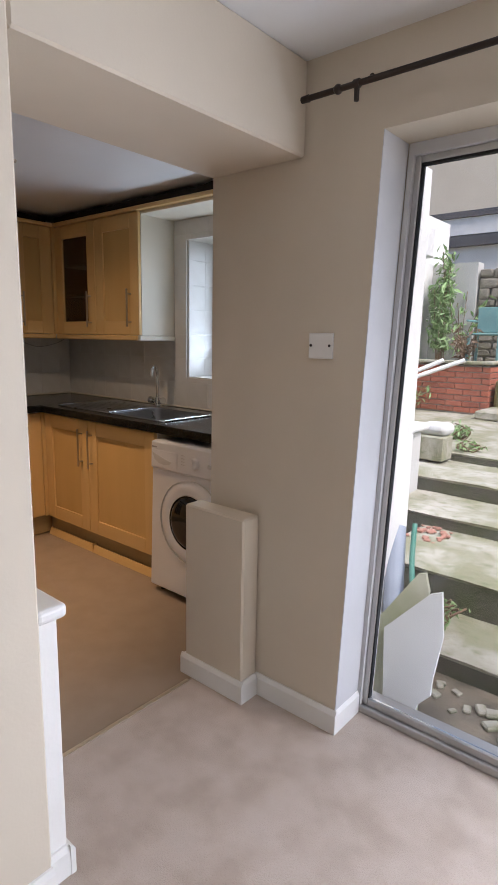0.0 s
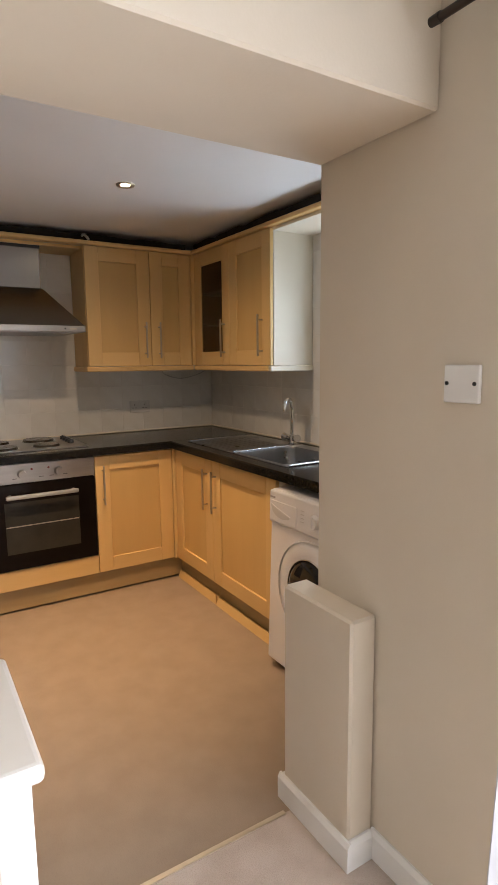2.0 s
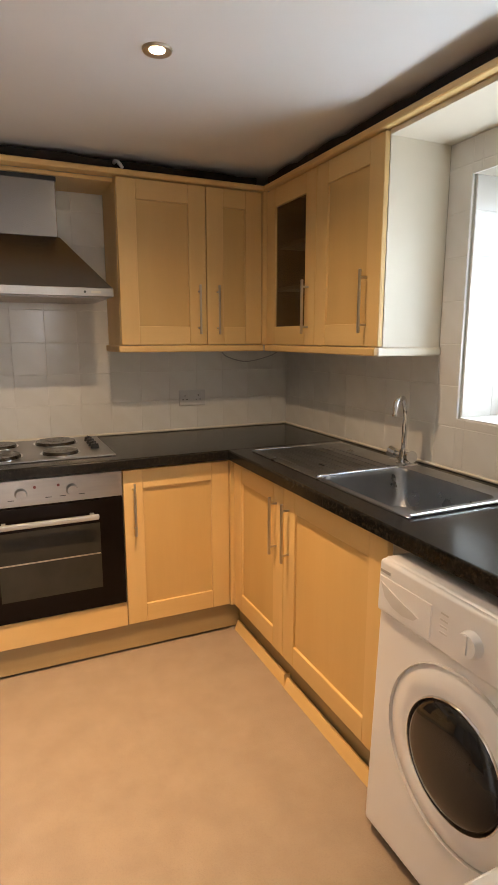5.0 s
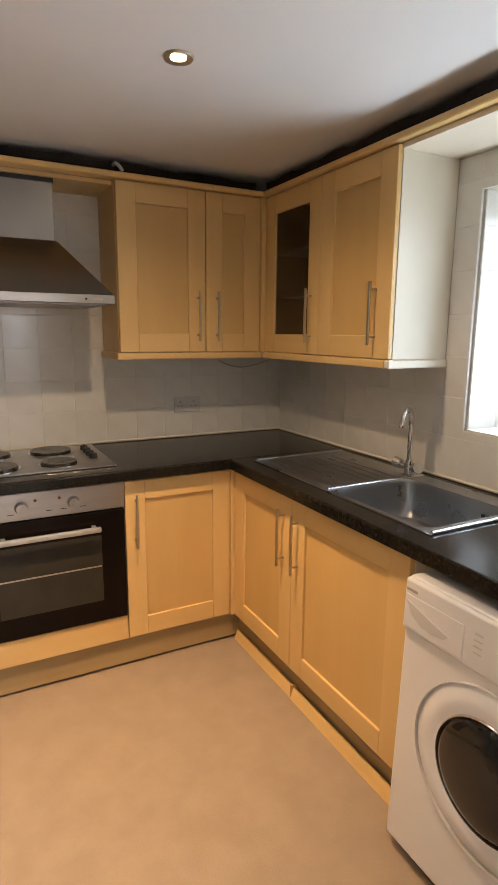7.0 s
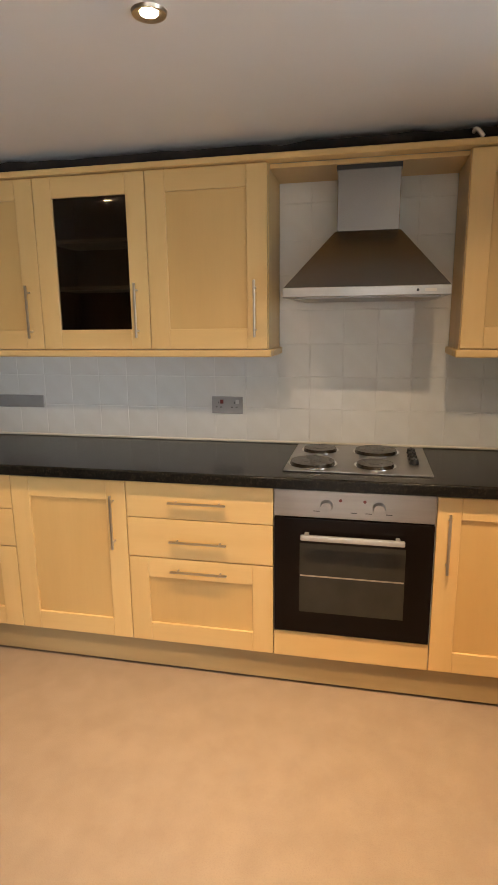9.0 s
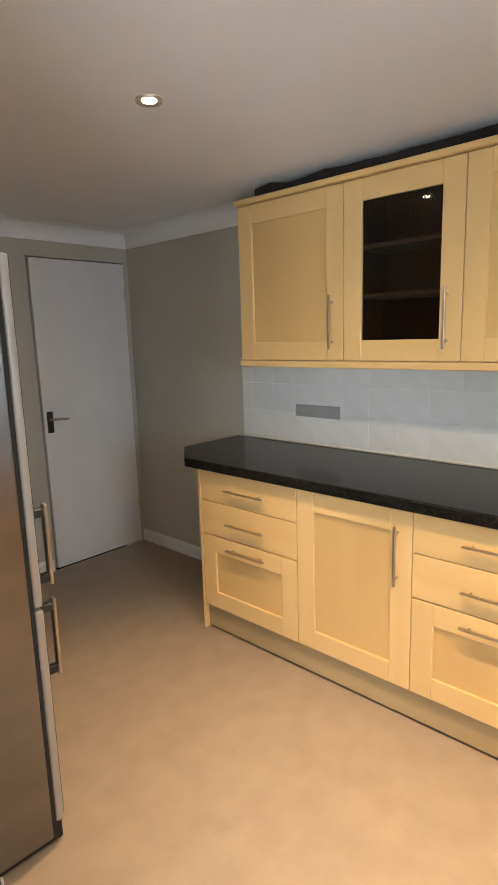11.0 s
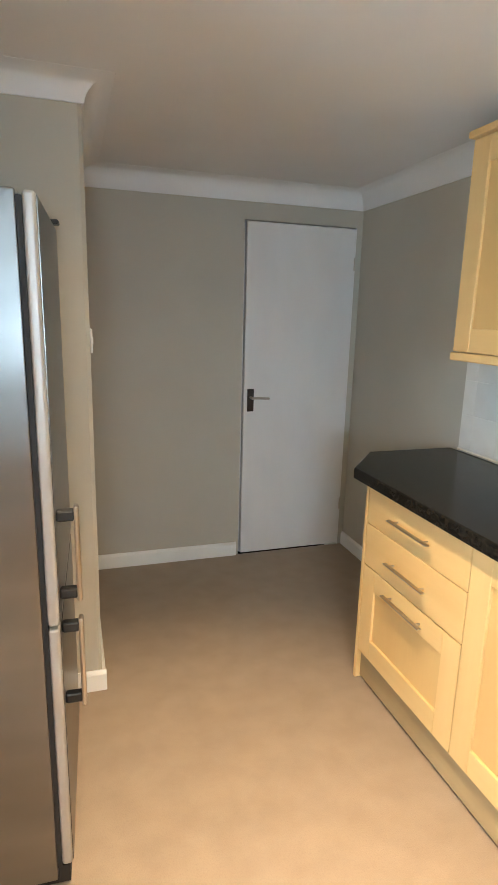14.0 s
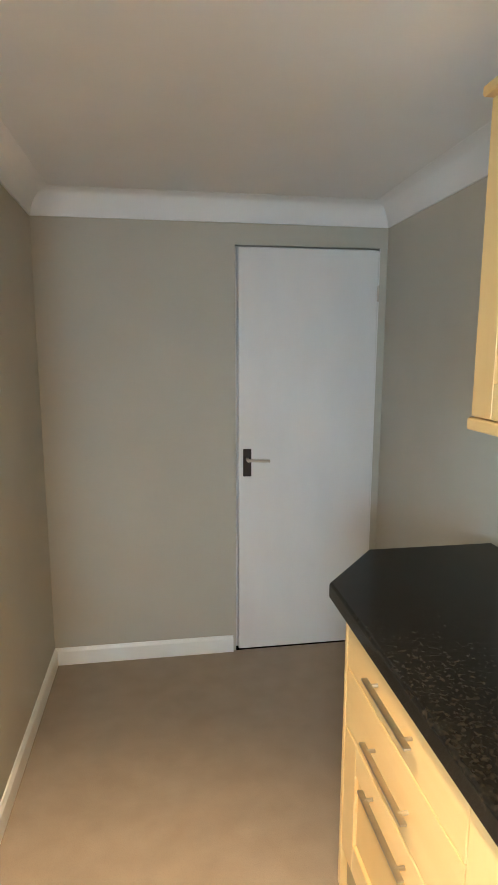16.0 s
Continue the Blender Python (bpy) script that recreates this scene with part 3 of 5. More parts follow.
top_piece("hob_run", [(-3.168, -0.755), (-3.168, 2.77), (-3.79, 2.77), (-3.79, -0.985), (-3.365, -0.985)])
SX0, SX1, SY0, SY1 = -2.56, -2.09, 2.255, 2.63   # bowl
bm = B()
prism(bm, [(-3.168, 2.148), (-1.252, 2.148), (-1.252, SY0), (-3.168, SY0)], "z", WB, WT)
es = [e for e in bm.edges if e.verts[0].co.z > WT - 1e-4 and e.verts[1].co.z > WT - 1e-4 and e.verts[0].co.y < 2.15 and e.verts[1].co.y < 2.15]
bmesh.ops.bevel(bm, geom=es, offset=0.009, segments=3, affect="EDGES", profile=0.5)
bx(bm, -3.168, SX0, SY0, SY1, WB, WT), bx(bm, SX1, -1.252, SY0, SY1, WB, WT), bx(bm, -3.168, -1.252, SY1, 2.77, WB, WT)
part("sink_run", bm, M_WORKTOP, wt, smooth=True)
bm = B()
bx(bm, -3.79, -3.78, -0.93, 2.77, WT, WT + 0.012, 0.004), bx(bm, -3.78, -1.252, 2.76, 2.77, WT, WT + 0.012, 0.004)
part("sealant_bead", bm, M_CREAMLAM, wt)

# inset sink
sk = thing("sink", (-2.5, 2.45, 0.9), "stainless steel inset sink with ribbed drainer", "sink")
bm = B()
bx(bm, -3.10, SX0 + 0.002, 2.235, 2.715, 0.9005, 0.9045, 0.0015), bx(bm, SX1 - 0.002, -2.055, 2.235, 2.715, 0.9005, 0.9045, 0.0015)
bx(bm, SX0, SX1, 2.235, SY0 + 0.002, 0.9005, 0.9042), bx(bm, SX0, SX1, SY1 - 0.002, 2.715, 0.9005, 0.9042)
part("rim", bm, M_SINK, sk, smooth=True)
bm = B()
ring = []
for k, (ins, z) in enumerate(((0.0, 0.904), (0.006, 0.89), (0.012, 0.80), (0.03, 0.765), (0.06, 0.757))):
    rr, row = 0.05, []
    for cx, cy, a0 in ((SX1 - ins - rr, SY1 - ins - rr, 0), (SX0 + ins + rr, SY1 - ins - rr, 90), (SX0 + ins + rr, SY0 + ins + rr, 180), (SX1 - ins - rr, SY0 + ins + rr, 270)):
        for s in range(5):
            a = radians(a0 + 22.5 * s)
            row.append(bm.verts.new((cx + rr * math.cos(a), cy + rr * math.sin(a), z)))
    ring.append(row)
for a, b in zip(ring, ring[1:]):
    for k in range(20):
        bm.faces.new((a[k], b[k], b[(k + 1) % 20], a[(k + 1) % 20]))
bm.faces.new(ring[-1])
bmesh.ops.recalc_face_normals(bm, faces=bm.faces)
bmesh.ops.reverse_faces(bm, faces=bm.faces)
part("bowl", bm, M_SINK, sk, smooth=True)
for cx, cy, a0 in ((SX1, SY1, 0), (SX0, SY1, 90), (SX0, SY0, 180), (SX1, SY0, 270)):
    sx, sy = (1 if cx == SX1 else -1), (1 if cy == SY1 else -1)
    pts = [(cx, cy)] + [(cx - sx * 0.05 + sx * 0.05 * math.cos(radians(q)), cy - sy * 0.05 + sy * 0.05 * math.sin(radians(q))) for q in (0, 22.5, 45, 67.5, 90)]
    part("corner_fillet", prism(B(), pts, "z", 0.9005, 0.9042), M_SINK, sk)
bm = cyl(B(), (-2.32, 2.44, 0.757), (-2.32, 2.44, 0.76), 0.042, n=28)
cyl(bm, (-2.32, 2.44, 0.76), (-2.32, 2.44, 0.762), 0.03, n=24)
part("waste", bm, M_CHROME, sk, smooth=True)
for ex in (-3.096, SX0 - 0.004, -2.06):
    part("rim_bead", cyl(B(), (ex, 2.245, 0.9045), (ex, 2.705, 0.9045), 0.006, n=14), M_LIP, sk, "bright rounded edge of the sink", smooth=True)
for k in range(8):
    bm = bx(B(), -3.02, -2.60, 2.275 + k * 0.045, 2.287 + k * 0.045, 0.904, 0.9068, 0.0012, 2)
    part("drainer_rib", bm, M_SINK, sk, smooth=True)
for k in range(3):
    part("overflow_slot", bx(B(), -2.20 + k * 0.022, -2.188 + k * 0.022, SY1 - 0.014, SY1 - 0.0065, 0.855, 0.866), M_BLACK, sk)

# mixer tap
tp = thing("mixer_tap", (-2.60, 2.665, 0.9045), "chrome swan neck mixer tap with two knobs", "tap")
bm = cyl(B(), (-2.60, 2.665, 0.9045), (-2.60, 2.665, 0.914), 0.026)
cyl(bm, (-2.60, 2.665, 0.914), (-2.60, 2.665, 0.965), 0.019, 0.015)
part("tap_body", bm, M_CHROME, tp, smooth=True)
bm = tube(B(), [(-2.60, 2.665, 0.96), (-2.60, 2.665, 1.06), (-2.60, 2.665, 1.12), (-2.592, 2.65, 1.158), (-2.585, 2.63, 1.17), (-2.575, 2.60, 1.158), (-2.572, 2.59, 1.12), (-2.572, 2.59, 1.105)], 0.0105, 14)
part("spout", bm, M_CHROME, tp, smooth=True)
for s in (-1, 1):
    bm = cyl(B(), (-2.60, 2.665, 0.935), (-2.60 + s * 0.05, 2.655, 0.945), 0.010)
    cyl(bm, (-2.60 + s * 0.036, 2.658, 0.942), (-2.60 + s * 0.066, 2.652, 0.948), 0.019, 0.023)
    part("knob", bm, M_CHROME, tp, smooth=True)

# washing machine
wm = thing("washing_machine", (-1.74, 2.39, 0), "white front loading washing machine under the worktop", "washing machine")
W0, W1, WF = -2.01, -1.435, 2.09
bm = bx(B(), W0, W1, WF, 2.68, 0.015, 0.838, 0.012, 3)
part("cabinet", bm, M_WHITEPL, wm, smooth=True)
bm = bx(B(), W0 + 0.002, W1 - 0.002, WF - 0.012, WF + 0.02, 0.685, 0.834, 0.01, 3)
fascia = part("control_panel", bm, M_WHITEPL, wm, smooth=True)
dd = part("detergent_drawer", bx(B(), W0 + 0.012, W0 + 0.205, WF - 0.0145, WF - 0.011, 0.70, 0.79, 0.001), M_WHITEPL, fascia)
# the grip's recess shade is painted as a thin raised grey crescent
grip = [(W0 + 0.018, 0.775), (W0 + 0.06, 0.762), (W0 + 0.11, 0.748), (W0 + 0.165, 0.736), (W0 + 0.15, 0.722), (W0 + 0.11, 0.715), (W0 + 0.07, 0.72), (W0 + 0.038, 0.738)]
part("finger_grip", prism(B(), grip, "y", WF - 0.0165, WF - 0.0142), M_WHITEP2, dd, "crescent finger grip, its recess shade painted grey")
part("badge", bx(B(), W0 + 0.012, W0 + 0.05, WF - 0.0135, WF - 0.011, 0.80, 0.808), M_GREYSOCK, fascia)
bm = cyl(B(), (W0 + 0.33, WF - 0.012, 0.755), (W0 + 0.33, WF - 0.032, 0.755), 0.032, 0.027, 28)
bx(bm, W0 + 0.325, W0 + 0.335, WF - 0.036, WF - 0.03, 0.735, 0.78)
part("programme_dial", bm, M_WHITEPL, fascia, smooth=True)
for k in range(4):
    part("dial_text_bar", bx(B(), W0 + 0.235, W0 + 0.258, WF - 0.0135, WF - 0.011, 0.735 + k * 0.016, 0.739 + k * 0.016), M_WHITEP2, fascia)
for k in range(3):
    part("button", bx(B(), W0 + 0.42 + k * 0.045, W0 + 0.447 + k * 0.045, WF - 0.017, WF - 0.01, 0.745, 0.765, 0.003, 2), M_WHITEP2, fascia)
DC = Vector((W0 + 0.305, 0, 0.435))


def door_ring(r0, r1, n0, n1, seg=48):
    """A turned ring round the drum's middle, from radius r0 at depth n0 to r1 at n1, rounded."""
    bm = B()
    rows = []
    for k in range(9):
        s = k / 8
        r = r0 + (r1 - r0) * s
        n = n0 + (n1 - n0) * s + 0.009 * math.sin(math.pi * s)
        rows.append([bm.verts.new((DC.x + r * math.cos(2 * math.pi * i / seg), WF - n, DC.z + r * math.sin(2 * math.pi * i / seg))) for i in range(seg)])
    for a, b in zip(rows, rows[1:]):
        for i in range(seg):
            bm.faces.new((a[i], a[(i + 1) % seg], b[(i + 1) % seg], b[i]))
    bmesh.ops.recalc_face_normals(bm, faces=bm.faces)
    return bm


wd = part("porthole_door", door_ring(0.222, 0.150, 0.0, 0.010), M_WHITEPL, wm, smooth=True)
part("door_groove", door_ring(0.2255, 0.2225, 0.0003, 0.0003), M_WHITEP2, wd, smooth=True)
part("inner_ring", door_ring(0.150, 0.141, 0.010, 0.003), M_CHROME, wd, smooth=True)
bm = B()
rows = []
for k in range(9):
    q = k / 8 * math.pi / 2
    r, n = 0.143 * math.cos(q) + 1e-4, 0.004 + 0.040 * math.sin(q)
    rows.append([bm.verts.new((DC.x + r * math.cos(2 * math.pi * i / 40), WF - n, DC.z + r * math.sin(2 * math.pi * i / 40))) for i in range(40)])
for a, b in zip(rows, rows[1:]):
    for i in range(40):
        bm.faces.new((a[i], a[(i + 1) % 40], b[(i + 1) % 40], b[i]))
bmesh.ops.recalc_face_normals(bm, faces=bm.faces)
part("porthole_glass", bm, M_BOWL, wd, "dark bulging glass", smooth=True)
bm = bx(B(), DC.x + 0.165, DC.x + 0.20, WF - 0.034, WF - 0.012, DC.z - 0.045, DC.z + 0.045, 0.008, 2)
part("door_grip", bm, M_WHITEP2, wd, smooth=True)
for fx in (W0 + 0.05, W1 - 0.05):
    part("foot", cyl(B(), (fx, WF + 0.06, -0.018), (fx, WF + 0.06, 0.02), 0.02), M_BLACK, wm)
    part("foot", cyl(B(), (fx, 2.62, 0), (fx, 2.62, 0.02), 0.02), M_BLACK, wm)

# it leans back a little on its front feet
wm.rotation_euler = (radians(-2), 0, 0)
wm.scale = (1, 1, 0.965)
wm.location.z = 0.01

# built-in oven
ov = thing("oven", (-3.5, 1.37, 0.136), "built-in electric oven, steel panel over black glass door", "oven")
part("housing", bx(B(), -3.78, FB, 1.07, 1.672, 0.136, 0.853), M_BLACK, ov)
pn = part("control_panel", bx(B(), FB, -3.196, 1.069, 1.673, 0.739, 0.848, 0.003, 2), M_STEEL, ov, "brushed steel control panel")
for ky in (1.273, 1.468):
    bm = cyl(B(), (-3.196, ky, 0.79), (-3.172, ky, 0.79), 0.024, 0.020, 24)
    bx(bm, -3.174, -3.168, ky - 0.004, ky + 0.004, 0.772, 0.808)
    part("knob", bm, M_STEEL, pn, "steel round knob", smooth=True)
for ky in (1.325, 1.415):
    part("indicator", cyl(B(), (-3.197, ky, 0.813), (-3.193, ky, 0.813), 0.006, n=12), M_RED, pn, "small red indicator lamp")
for ky in (1.235, 1.375, 1.43, 1.505):
    part("marking_bar", bx(B(), -3.1965, -3.1953, ky - 0.012, ky + 0.012, 0.765, 0.768), M_BLACK, pn)
od = part("oven_door", bx(B(), FB, -3.192, 1.071, 1.671, 0.252, 0.735, 0.004, 2), M_BLKGLASS, ov, "black glass door")
part("oven_window", bx(B(), -3.1935, -3.191, 1.172, 1.572, 0.345, 0.635), M_OVENWIN, od, "smoked window")
part("rack_line", bx(B(), -3.1915, -3.1903, 1.175, 1.569, 0.497, 0.503), M_HANDLE, od)
bm = bx(B(), -3.166, -3.148, 1.178, 1.565, 0.659, 0.682, 0.006, 2)
for q in (1.20, 1.54):
    bx(bm, -3.193, -3.155, q - 0.008, q + 0.008, 0.66, 0.68)
part("handle", bm, M_ALU, od, "flat silver handle", smooth=True)
part("filler_panel", HOB.box(B(), 1.0685, 1.6735, FB, FB + 0.021, 0.1365, 0.248, 0.002), M_MAPLEH, ov, "maple filler panel")

# hob
hb = thing("hob", (-3.5, 1.38, 0.9), "steel electric hob with four solid plates", "hob")
H0, H1, HX0, HX1 = 1.095, 1.665, -3.755, -3.262
part("plate", bx(B(), HX0, HX1, H0, H1, 0.9005, 0.908, 0.003, 2), M_STEEL, hb, smooth=True)
for px, py, r in ((-3.63, 1.21, 0.075), (-3.38, 1.20, 0.092), (-3.63, 1.455, 0.092), (-3.38, 1.45, 0.075)):
    bm = cyl(B(), (px, py, 0.908), (px, py, 0.9105), r + 0.008, n=36)
    ring_ob = part("trim_ring", bm, M_CHROME, hb, smooth=True)
    bm = cyl(B(), (px, py, 0.9105), (px, py, 0.921), r, r - 0.004, 36)
    cyl(bm, (px, py, 0.9208), (px, py, 0.9214), r * 0.4, n=24)
    part("hotplate", bm, M_PLATE, hb, smooth=True)
for k in range(4):
    px = -3.63 + k * 0.065
    bm = cyl(B(), (px, 1.605, 0.908), (px, 1.605, 0.928), 0.019, 0.016, 18)
    bx(bm, px - 0.014, px + 0.014, 1.602, 1.608, 0.926, 0.932)
    part("knob", bm, M_BLACK, hb, "black rotary knob", smooth=True)

# extractor hood
eh = thing("extractor_hood", (-3.55, 1.389, 1.57), "brushed steel chimney extractor hood over the hob", "extractor hood")
part("rim_band", bx(B(), -3.79, -3.293, 1.087, 1.691, 1.565, 1.60, 0.002), M_STEEL, eh)
bm = B()
lo = [(-3.79, 1.09, 1.60), (-3.296, 1.09, 1.60), (-3.296, 1.688, 1.60), (-3.79, 1.688, 1.60)]
hi = [(-3.79, 1.262, 1.828), (-3.545, 1.262, 1.828), (-3.545, 1.518, 1.828), (-3.79, 1.518, 1.828)]
rows = [[bm.verts.new(p) for p in q] for q in (lo, hi)]
bm.faces.new(rows[0]), bm.faces.new(rows[1])
for k in range(4):
    bm.faces.new((rows[0][k], rows[0][(k + 1) % 4], rows[1][(k + 1) % 4], rows[1][k]))
bmesh.ops.recalc_face_normals(bm, faces=bm.faces)
part("canopy", bm, M_HOOD, eh)
part("flue", bx(B(), -3.79, -3.55, 1.268, 1.512, 1.828, 2.075, 0.002), M_HOOD, eh)
# black strip round the top of the flue
part("flue_top_strip", bx(B(), -3.785, -3.546, 1.264, 1.516, 2.058, 2.0755), M_BLACK, eh, "dark strip at the top of the flue")
part("filter_panel", bx(B(), -3.76, -3.33, 1.12, 1.66, 1.56, 1.566), M_GREYSOCK, eh)
part("switch", cyl(B(), (-3.2935, 1.575, 1.583), (-3.2905, 1.575, 1.583), 0.005, n=12), M_BLACK, eh)
part("switch", bx(B(), -3.2935, -3.291, 1.60, 1.64, 1.578, 1.588), M_HANDLE, eh)

# wall cabinets
UB, UT = 1.364, 2.092
UN = -3.503


def wall_unit(f, u0, u1, back, n, label, doors, sides=(M_MAPLE, M_MAPLE)):
    unit = thing("wall_cabinet", f.pt((u0 + u1) / 2, (back + n) / 2, UB), label, "cabinet", "kitchen wall cabinets")
    bm = B()
    f.box(bm, u0, u0 + 0.018, back, n - 0.001, UB, UT)
    part("side_panel", bm, sides[0], unit)
    part("side_panel", f.box(B(), u1 - 0.018, u1, back, n - 0.001, UB, UT), sides[1], unit)
    part("bottom_panel", f.box(B(), u0 + 0.018, u1 - 0.018, back, n - 0.001, UB, UB + 0.018), M_CREAMLAM, unit)
    part("top_panel", f.box(B(), u0 + 0.018, u1 - 0.018, back, n - 0.001, UT - 0.018, UT), M_CREAMLAM, unit)
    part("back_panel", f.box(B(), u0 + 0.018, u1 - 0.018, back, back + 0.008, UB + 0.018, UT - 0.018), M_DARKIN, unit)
    for a, b, kind, hu in doors:
        d = shaker(f, a, b, UB, UT, n, unit, 0.085, "door", M_DARKGLASS if kind == "glass" else None)
        bar_handle(f, hu, n + 0.021, 1.415, 1.645, d)
        if kind == "glass":
            for q in (a + 0.02, b - 0.03):
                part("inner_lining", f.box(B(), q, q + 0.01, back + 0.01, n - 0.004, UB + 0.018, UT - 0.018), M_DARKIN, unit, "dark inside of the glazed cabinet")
            for z in (1.625, 1.825):
                part("shelf", f.box(B(), a + 0.031, b - 0.031, back + 0.01, n - 0.03, z, z + 0.016), M_SHELFG, unit)
    return unit


wall_unit(HOB, -0.637, -0.032, -3.79, UN, "pale maple wall cabinet with one framed door", [(-0.637, -0.032, "wood", -0.086)])
wall_unit(HOB, -0.032, 0.482, -3.79, UN, "pale maple wall cabinet with a dark glazed door", [(-0.032, 0.482, "glass", 0.427)])
wall_unit(HOB, 0.482, 0.998, -3.79, UN, "pale maple wall cabinet with one framed door, beside the hood", [(0.482, 0.998, "wood", 0.946)])
wall_unit(HOB, 1.755, 2.462, -3.79, UN, "pale maple wall cabinet with two framed doors, in the corner", [(1.755, 2.172, "wood", 2.13), (2.172, 2.462, "wood", 2.226)])
wall_unit(SINKF, -3.465, -3.00, -2.77, -2.503, "pale maple corner wall cabinet with a dark glazed door", [(-3.465, -3.00, "glass", -3.055)])
wall_unit(SINKF, -3.00, -2.551, -2.77, -2.503, "pale maple wall cabinet with a cream end panel beside the window", [(-3.00, -2.551, "wood", -2.632)], (M_MAPLE, M_CREAMLAM))
tagged(part("wall_corner_post", bx(B(), UN, -3.467, 2.463, 2.503, UB, UT, 0.002), M_MAPLE), "maple corner post between wall cabinets", "post")

# cornice and pelmet mouldings along the wall cabinets
bm = B()
bx(bm, -3.53, -3.462, -0.645, 2.49, 2.093, 2.117, 0.004), bx(bm, -3.79, -3.531, -0.645, -0.60, 2.093, 2.117, 0.004)
bx(bm, -3.461, -1.252, 2.462, 2.53, 2.0935, 2.1165, 0.004)
tagged(part("cornice_trim", bm, M_MAPLEH), "maple cornice strip along the tops of the wall cabinets", "trim")
bm = B()
bx(bm, -3.545, -3.474, -0.642, 1.012, 1.332, 1.363, 0.006, 2), bx(bm, -3.79, -3.546, 0.985, 1.012, 1.332, 1.363, 0.005), bx(bm, -3.79, -3.546, -0.642, -0.615, 1.332, 1.363, 0.005)
tagged(part("pelmet_trim", bm, M_MAPLEH), "maple light pelmet under the wall cabinets", "trim")
bm = B()
bx(bm, -3.545, -3.474, 1.741, 2.473, 1.332, 1.363, 0.006, 2), bx(bm, -3.79, -3.546, 1.741, 1.768, 1.332, 1.363, 0.005)
bx(bm, -3.474, -2.566, 2.474, 2.545, 1.332, 1.363, 0.006, 2)
tagged(part("pelmet_trim", bm, M_MAPLEH), "maple light pelmet round the corner cabinets", "trim")
tagged(part("pelmet_end", bx(B(), -2.565, -2.538, 2.474, 2.77, 1.332, 1.363, 0.005), M_CREAMLAM), "cream end piece of the light pelmet", "trim")
slab("bridging_panel", [(-3.79, -3.531, 0.999, 1.754, 2.076, 2.092)], M_MAPLEH, "maple panel bridging the cabinets above the hood", category="panel", kind="")
slab("bridging_panel", [(-2.55, -1.252, 2.50, 2.77, 2.076, 2.0925)], M_CREAMLAM, "cream panel bridging above the window", category="panel", kind="")

# added dark strips that stand for the shade between wall cabinets and ceiling
def shade_strip(line, label, seed):
    """A dark strip of painted shade with an uneven top edge, from point to point along x or y."""
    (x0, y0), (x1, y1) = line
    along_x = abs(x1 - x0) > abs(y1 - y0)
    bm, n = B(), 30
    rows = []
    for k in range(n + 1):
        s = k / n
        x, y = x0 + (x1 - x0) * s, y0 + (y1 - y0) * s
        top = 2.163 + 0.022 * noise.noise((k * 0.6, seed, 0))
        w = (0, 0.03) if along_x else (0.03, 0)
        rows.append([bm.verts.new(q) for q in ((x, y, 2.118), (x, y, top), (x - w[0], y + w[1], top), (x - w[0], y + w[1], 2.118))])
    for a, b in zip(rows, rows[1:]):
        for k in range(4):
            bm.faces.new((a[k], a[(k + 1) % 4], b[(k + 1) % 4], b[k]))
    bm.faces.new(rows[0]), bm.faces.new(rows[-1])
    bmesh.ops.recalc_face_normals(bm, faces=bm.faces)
    tagged(part("shade_strip", bm, M_SHADE_STRIP), label, "shade_strip")


# near-black colour paints the shade of the gap under the ceiling
M_SHADE_STRIP = mat("painted_gap_shade", (0.022, 0.013, 0.009), 0.9, alt=(0.010, 0.007, 0.006), scale=12, detail=8, bump=0.4, bump_scale=40)
shade_strip([(-3.515, -0.55), (-3.515, 2.45)], "added dark strip painting the shade above the wall cabinets", 1.0)
shade_strip([(-3.49, 2.498), (-1.26, 2.498)], "added dark strip painting the shade above the corner cabinets and window", 2.0)

# sockets
def socket(f, u0, u1, v0, v1, n, label, red=False, material=None, gang=2):
    s = thing("socket", f.pt((u0 + u1) / 2, n, v0), label, "socket")
    part("plate", f.box(B(), u0, u1, n, n + 0.008, v0, v1, 0.003, 2), material or M_GREYSOCK, s)
    w = (u1 - u0) / gang
    for g in range(gang):
        c = u0 + w * (g + 0.5)
        part("switch", f.box(B(), c - 0.008 + 0.012, c + 0.008 + 0.012, n + 0.008, n + 0.012, v1 - 0.035, v1 - 0.015, 0.001), M_RED if red and g == 0 else (material or M_WHITEP2), s)
        for du, dv, ww, hh in ((0, -0.03, 0.004, 0.009), (-0.011, -0.052, 0.008, 0.004), (0.011, -0.052, 0.008, 0.004)):
            part("pin_hole", f.box(B(), c + du - ww / 2 - 0.004, c + du + ww / 2 - 0.004, n + 0.0075, n + 0.0086, v1 + dv - hh / 2, v1 + dv + hh / 2), M_BLACK, s)
    return s


socket(HOB, 0.665, 0.82, 1.04, 1.124, -3.789, "grey metal double socket on the splashback tiles", red=True)
socket(HOB, 2.115, 2.265, 1.035, 1.12, -3.789, "pale grey double socket near the corner", material=M_WHITEP2)
lp = thing("blank_socket_strip", (-3.789, -0.39, 1.05), "long plain grey cover strip on the splashback", "socket")
part("plate", HOB.box(B(), -0.53, -0.25, -3.789, -3.781, 1.05, 1.115, 0.003, 2), M_GREYSOCK, lp)
bp = thing("blank_plate", (-0.76, 1.77, 1.296), "white switch plate with two dark screws", "switch plate")
part("plate", bx(B(), -0.806, -0.716, 1.762, 1.772, 1.296, 1.378, 0.003, 2), M_GLOSS, bp)
for q in (-0.797, -0.727):
    part("screw", cyl(B(), (q, 1.7625, 1.338), (q, 1.760, 1.338), 0.0045, n=10), M_BLACK, bp)

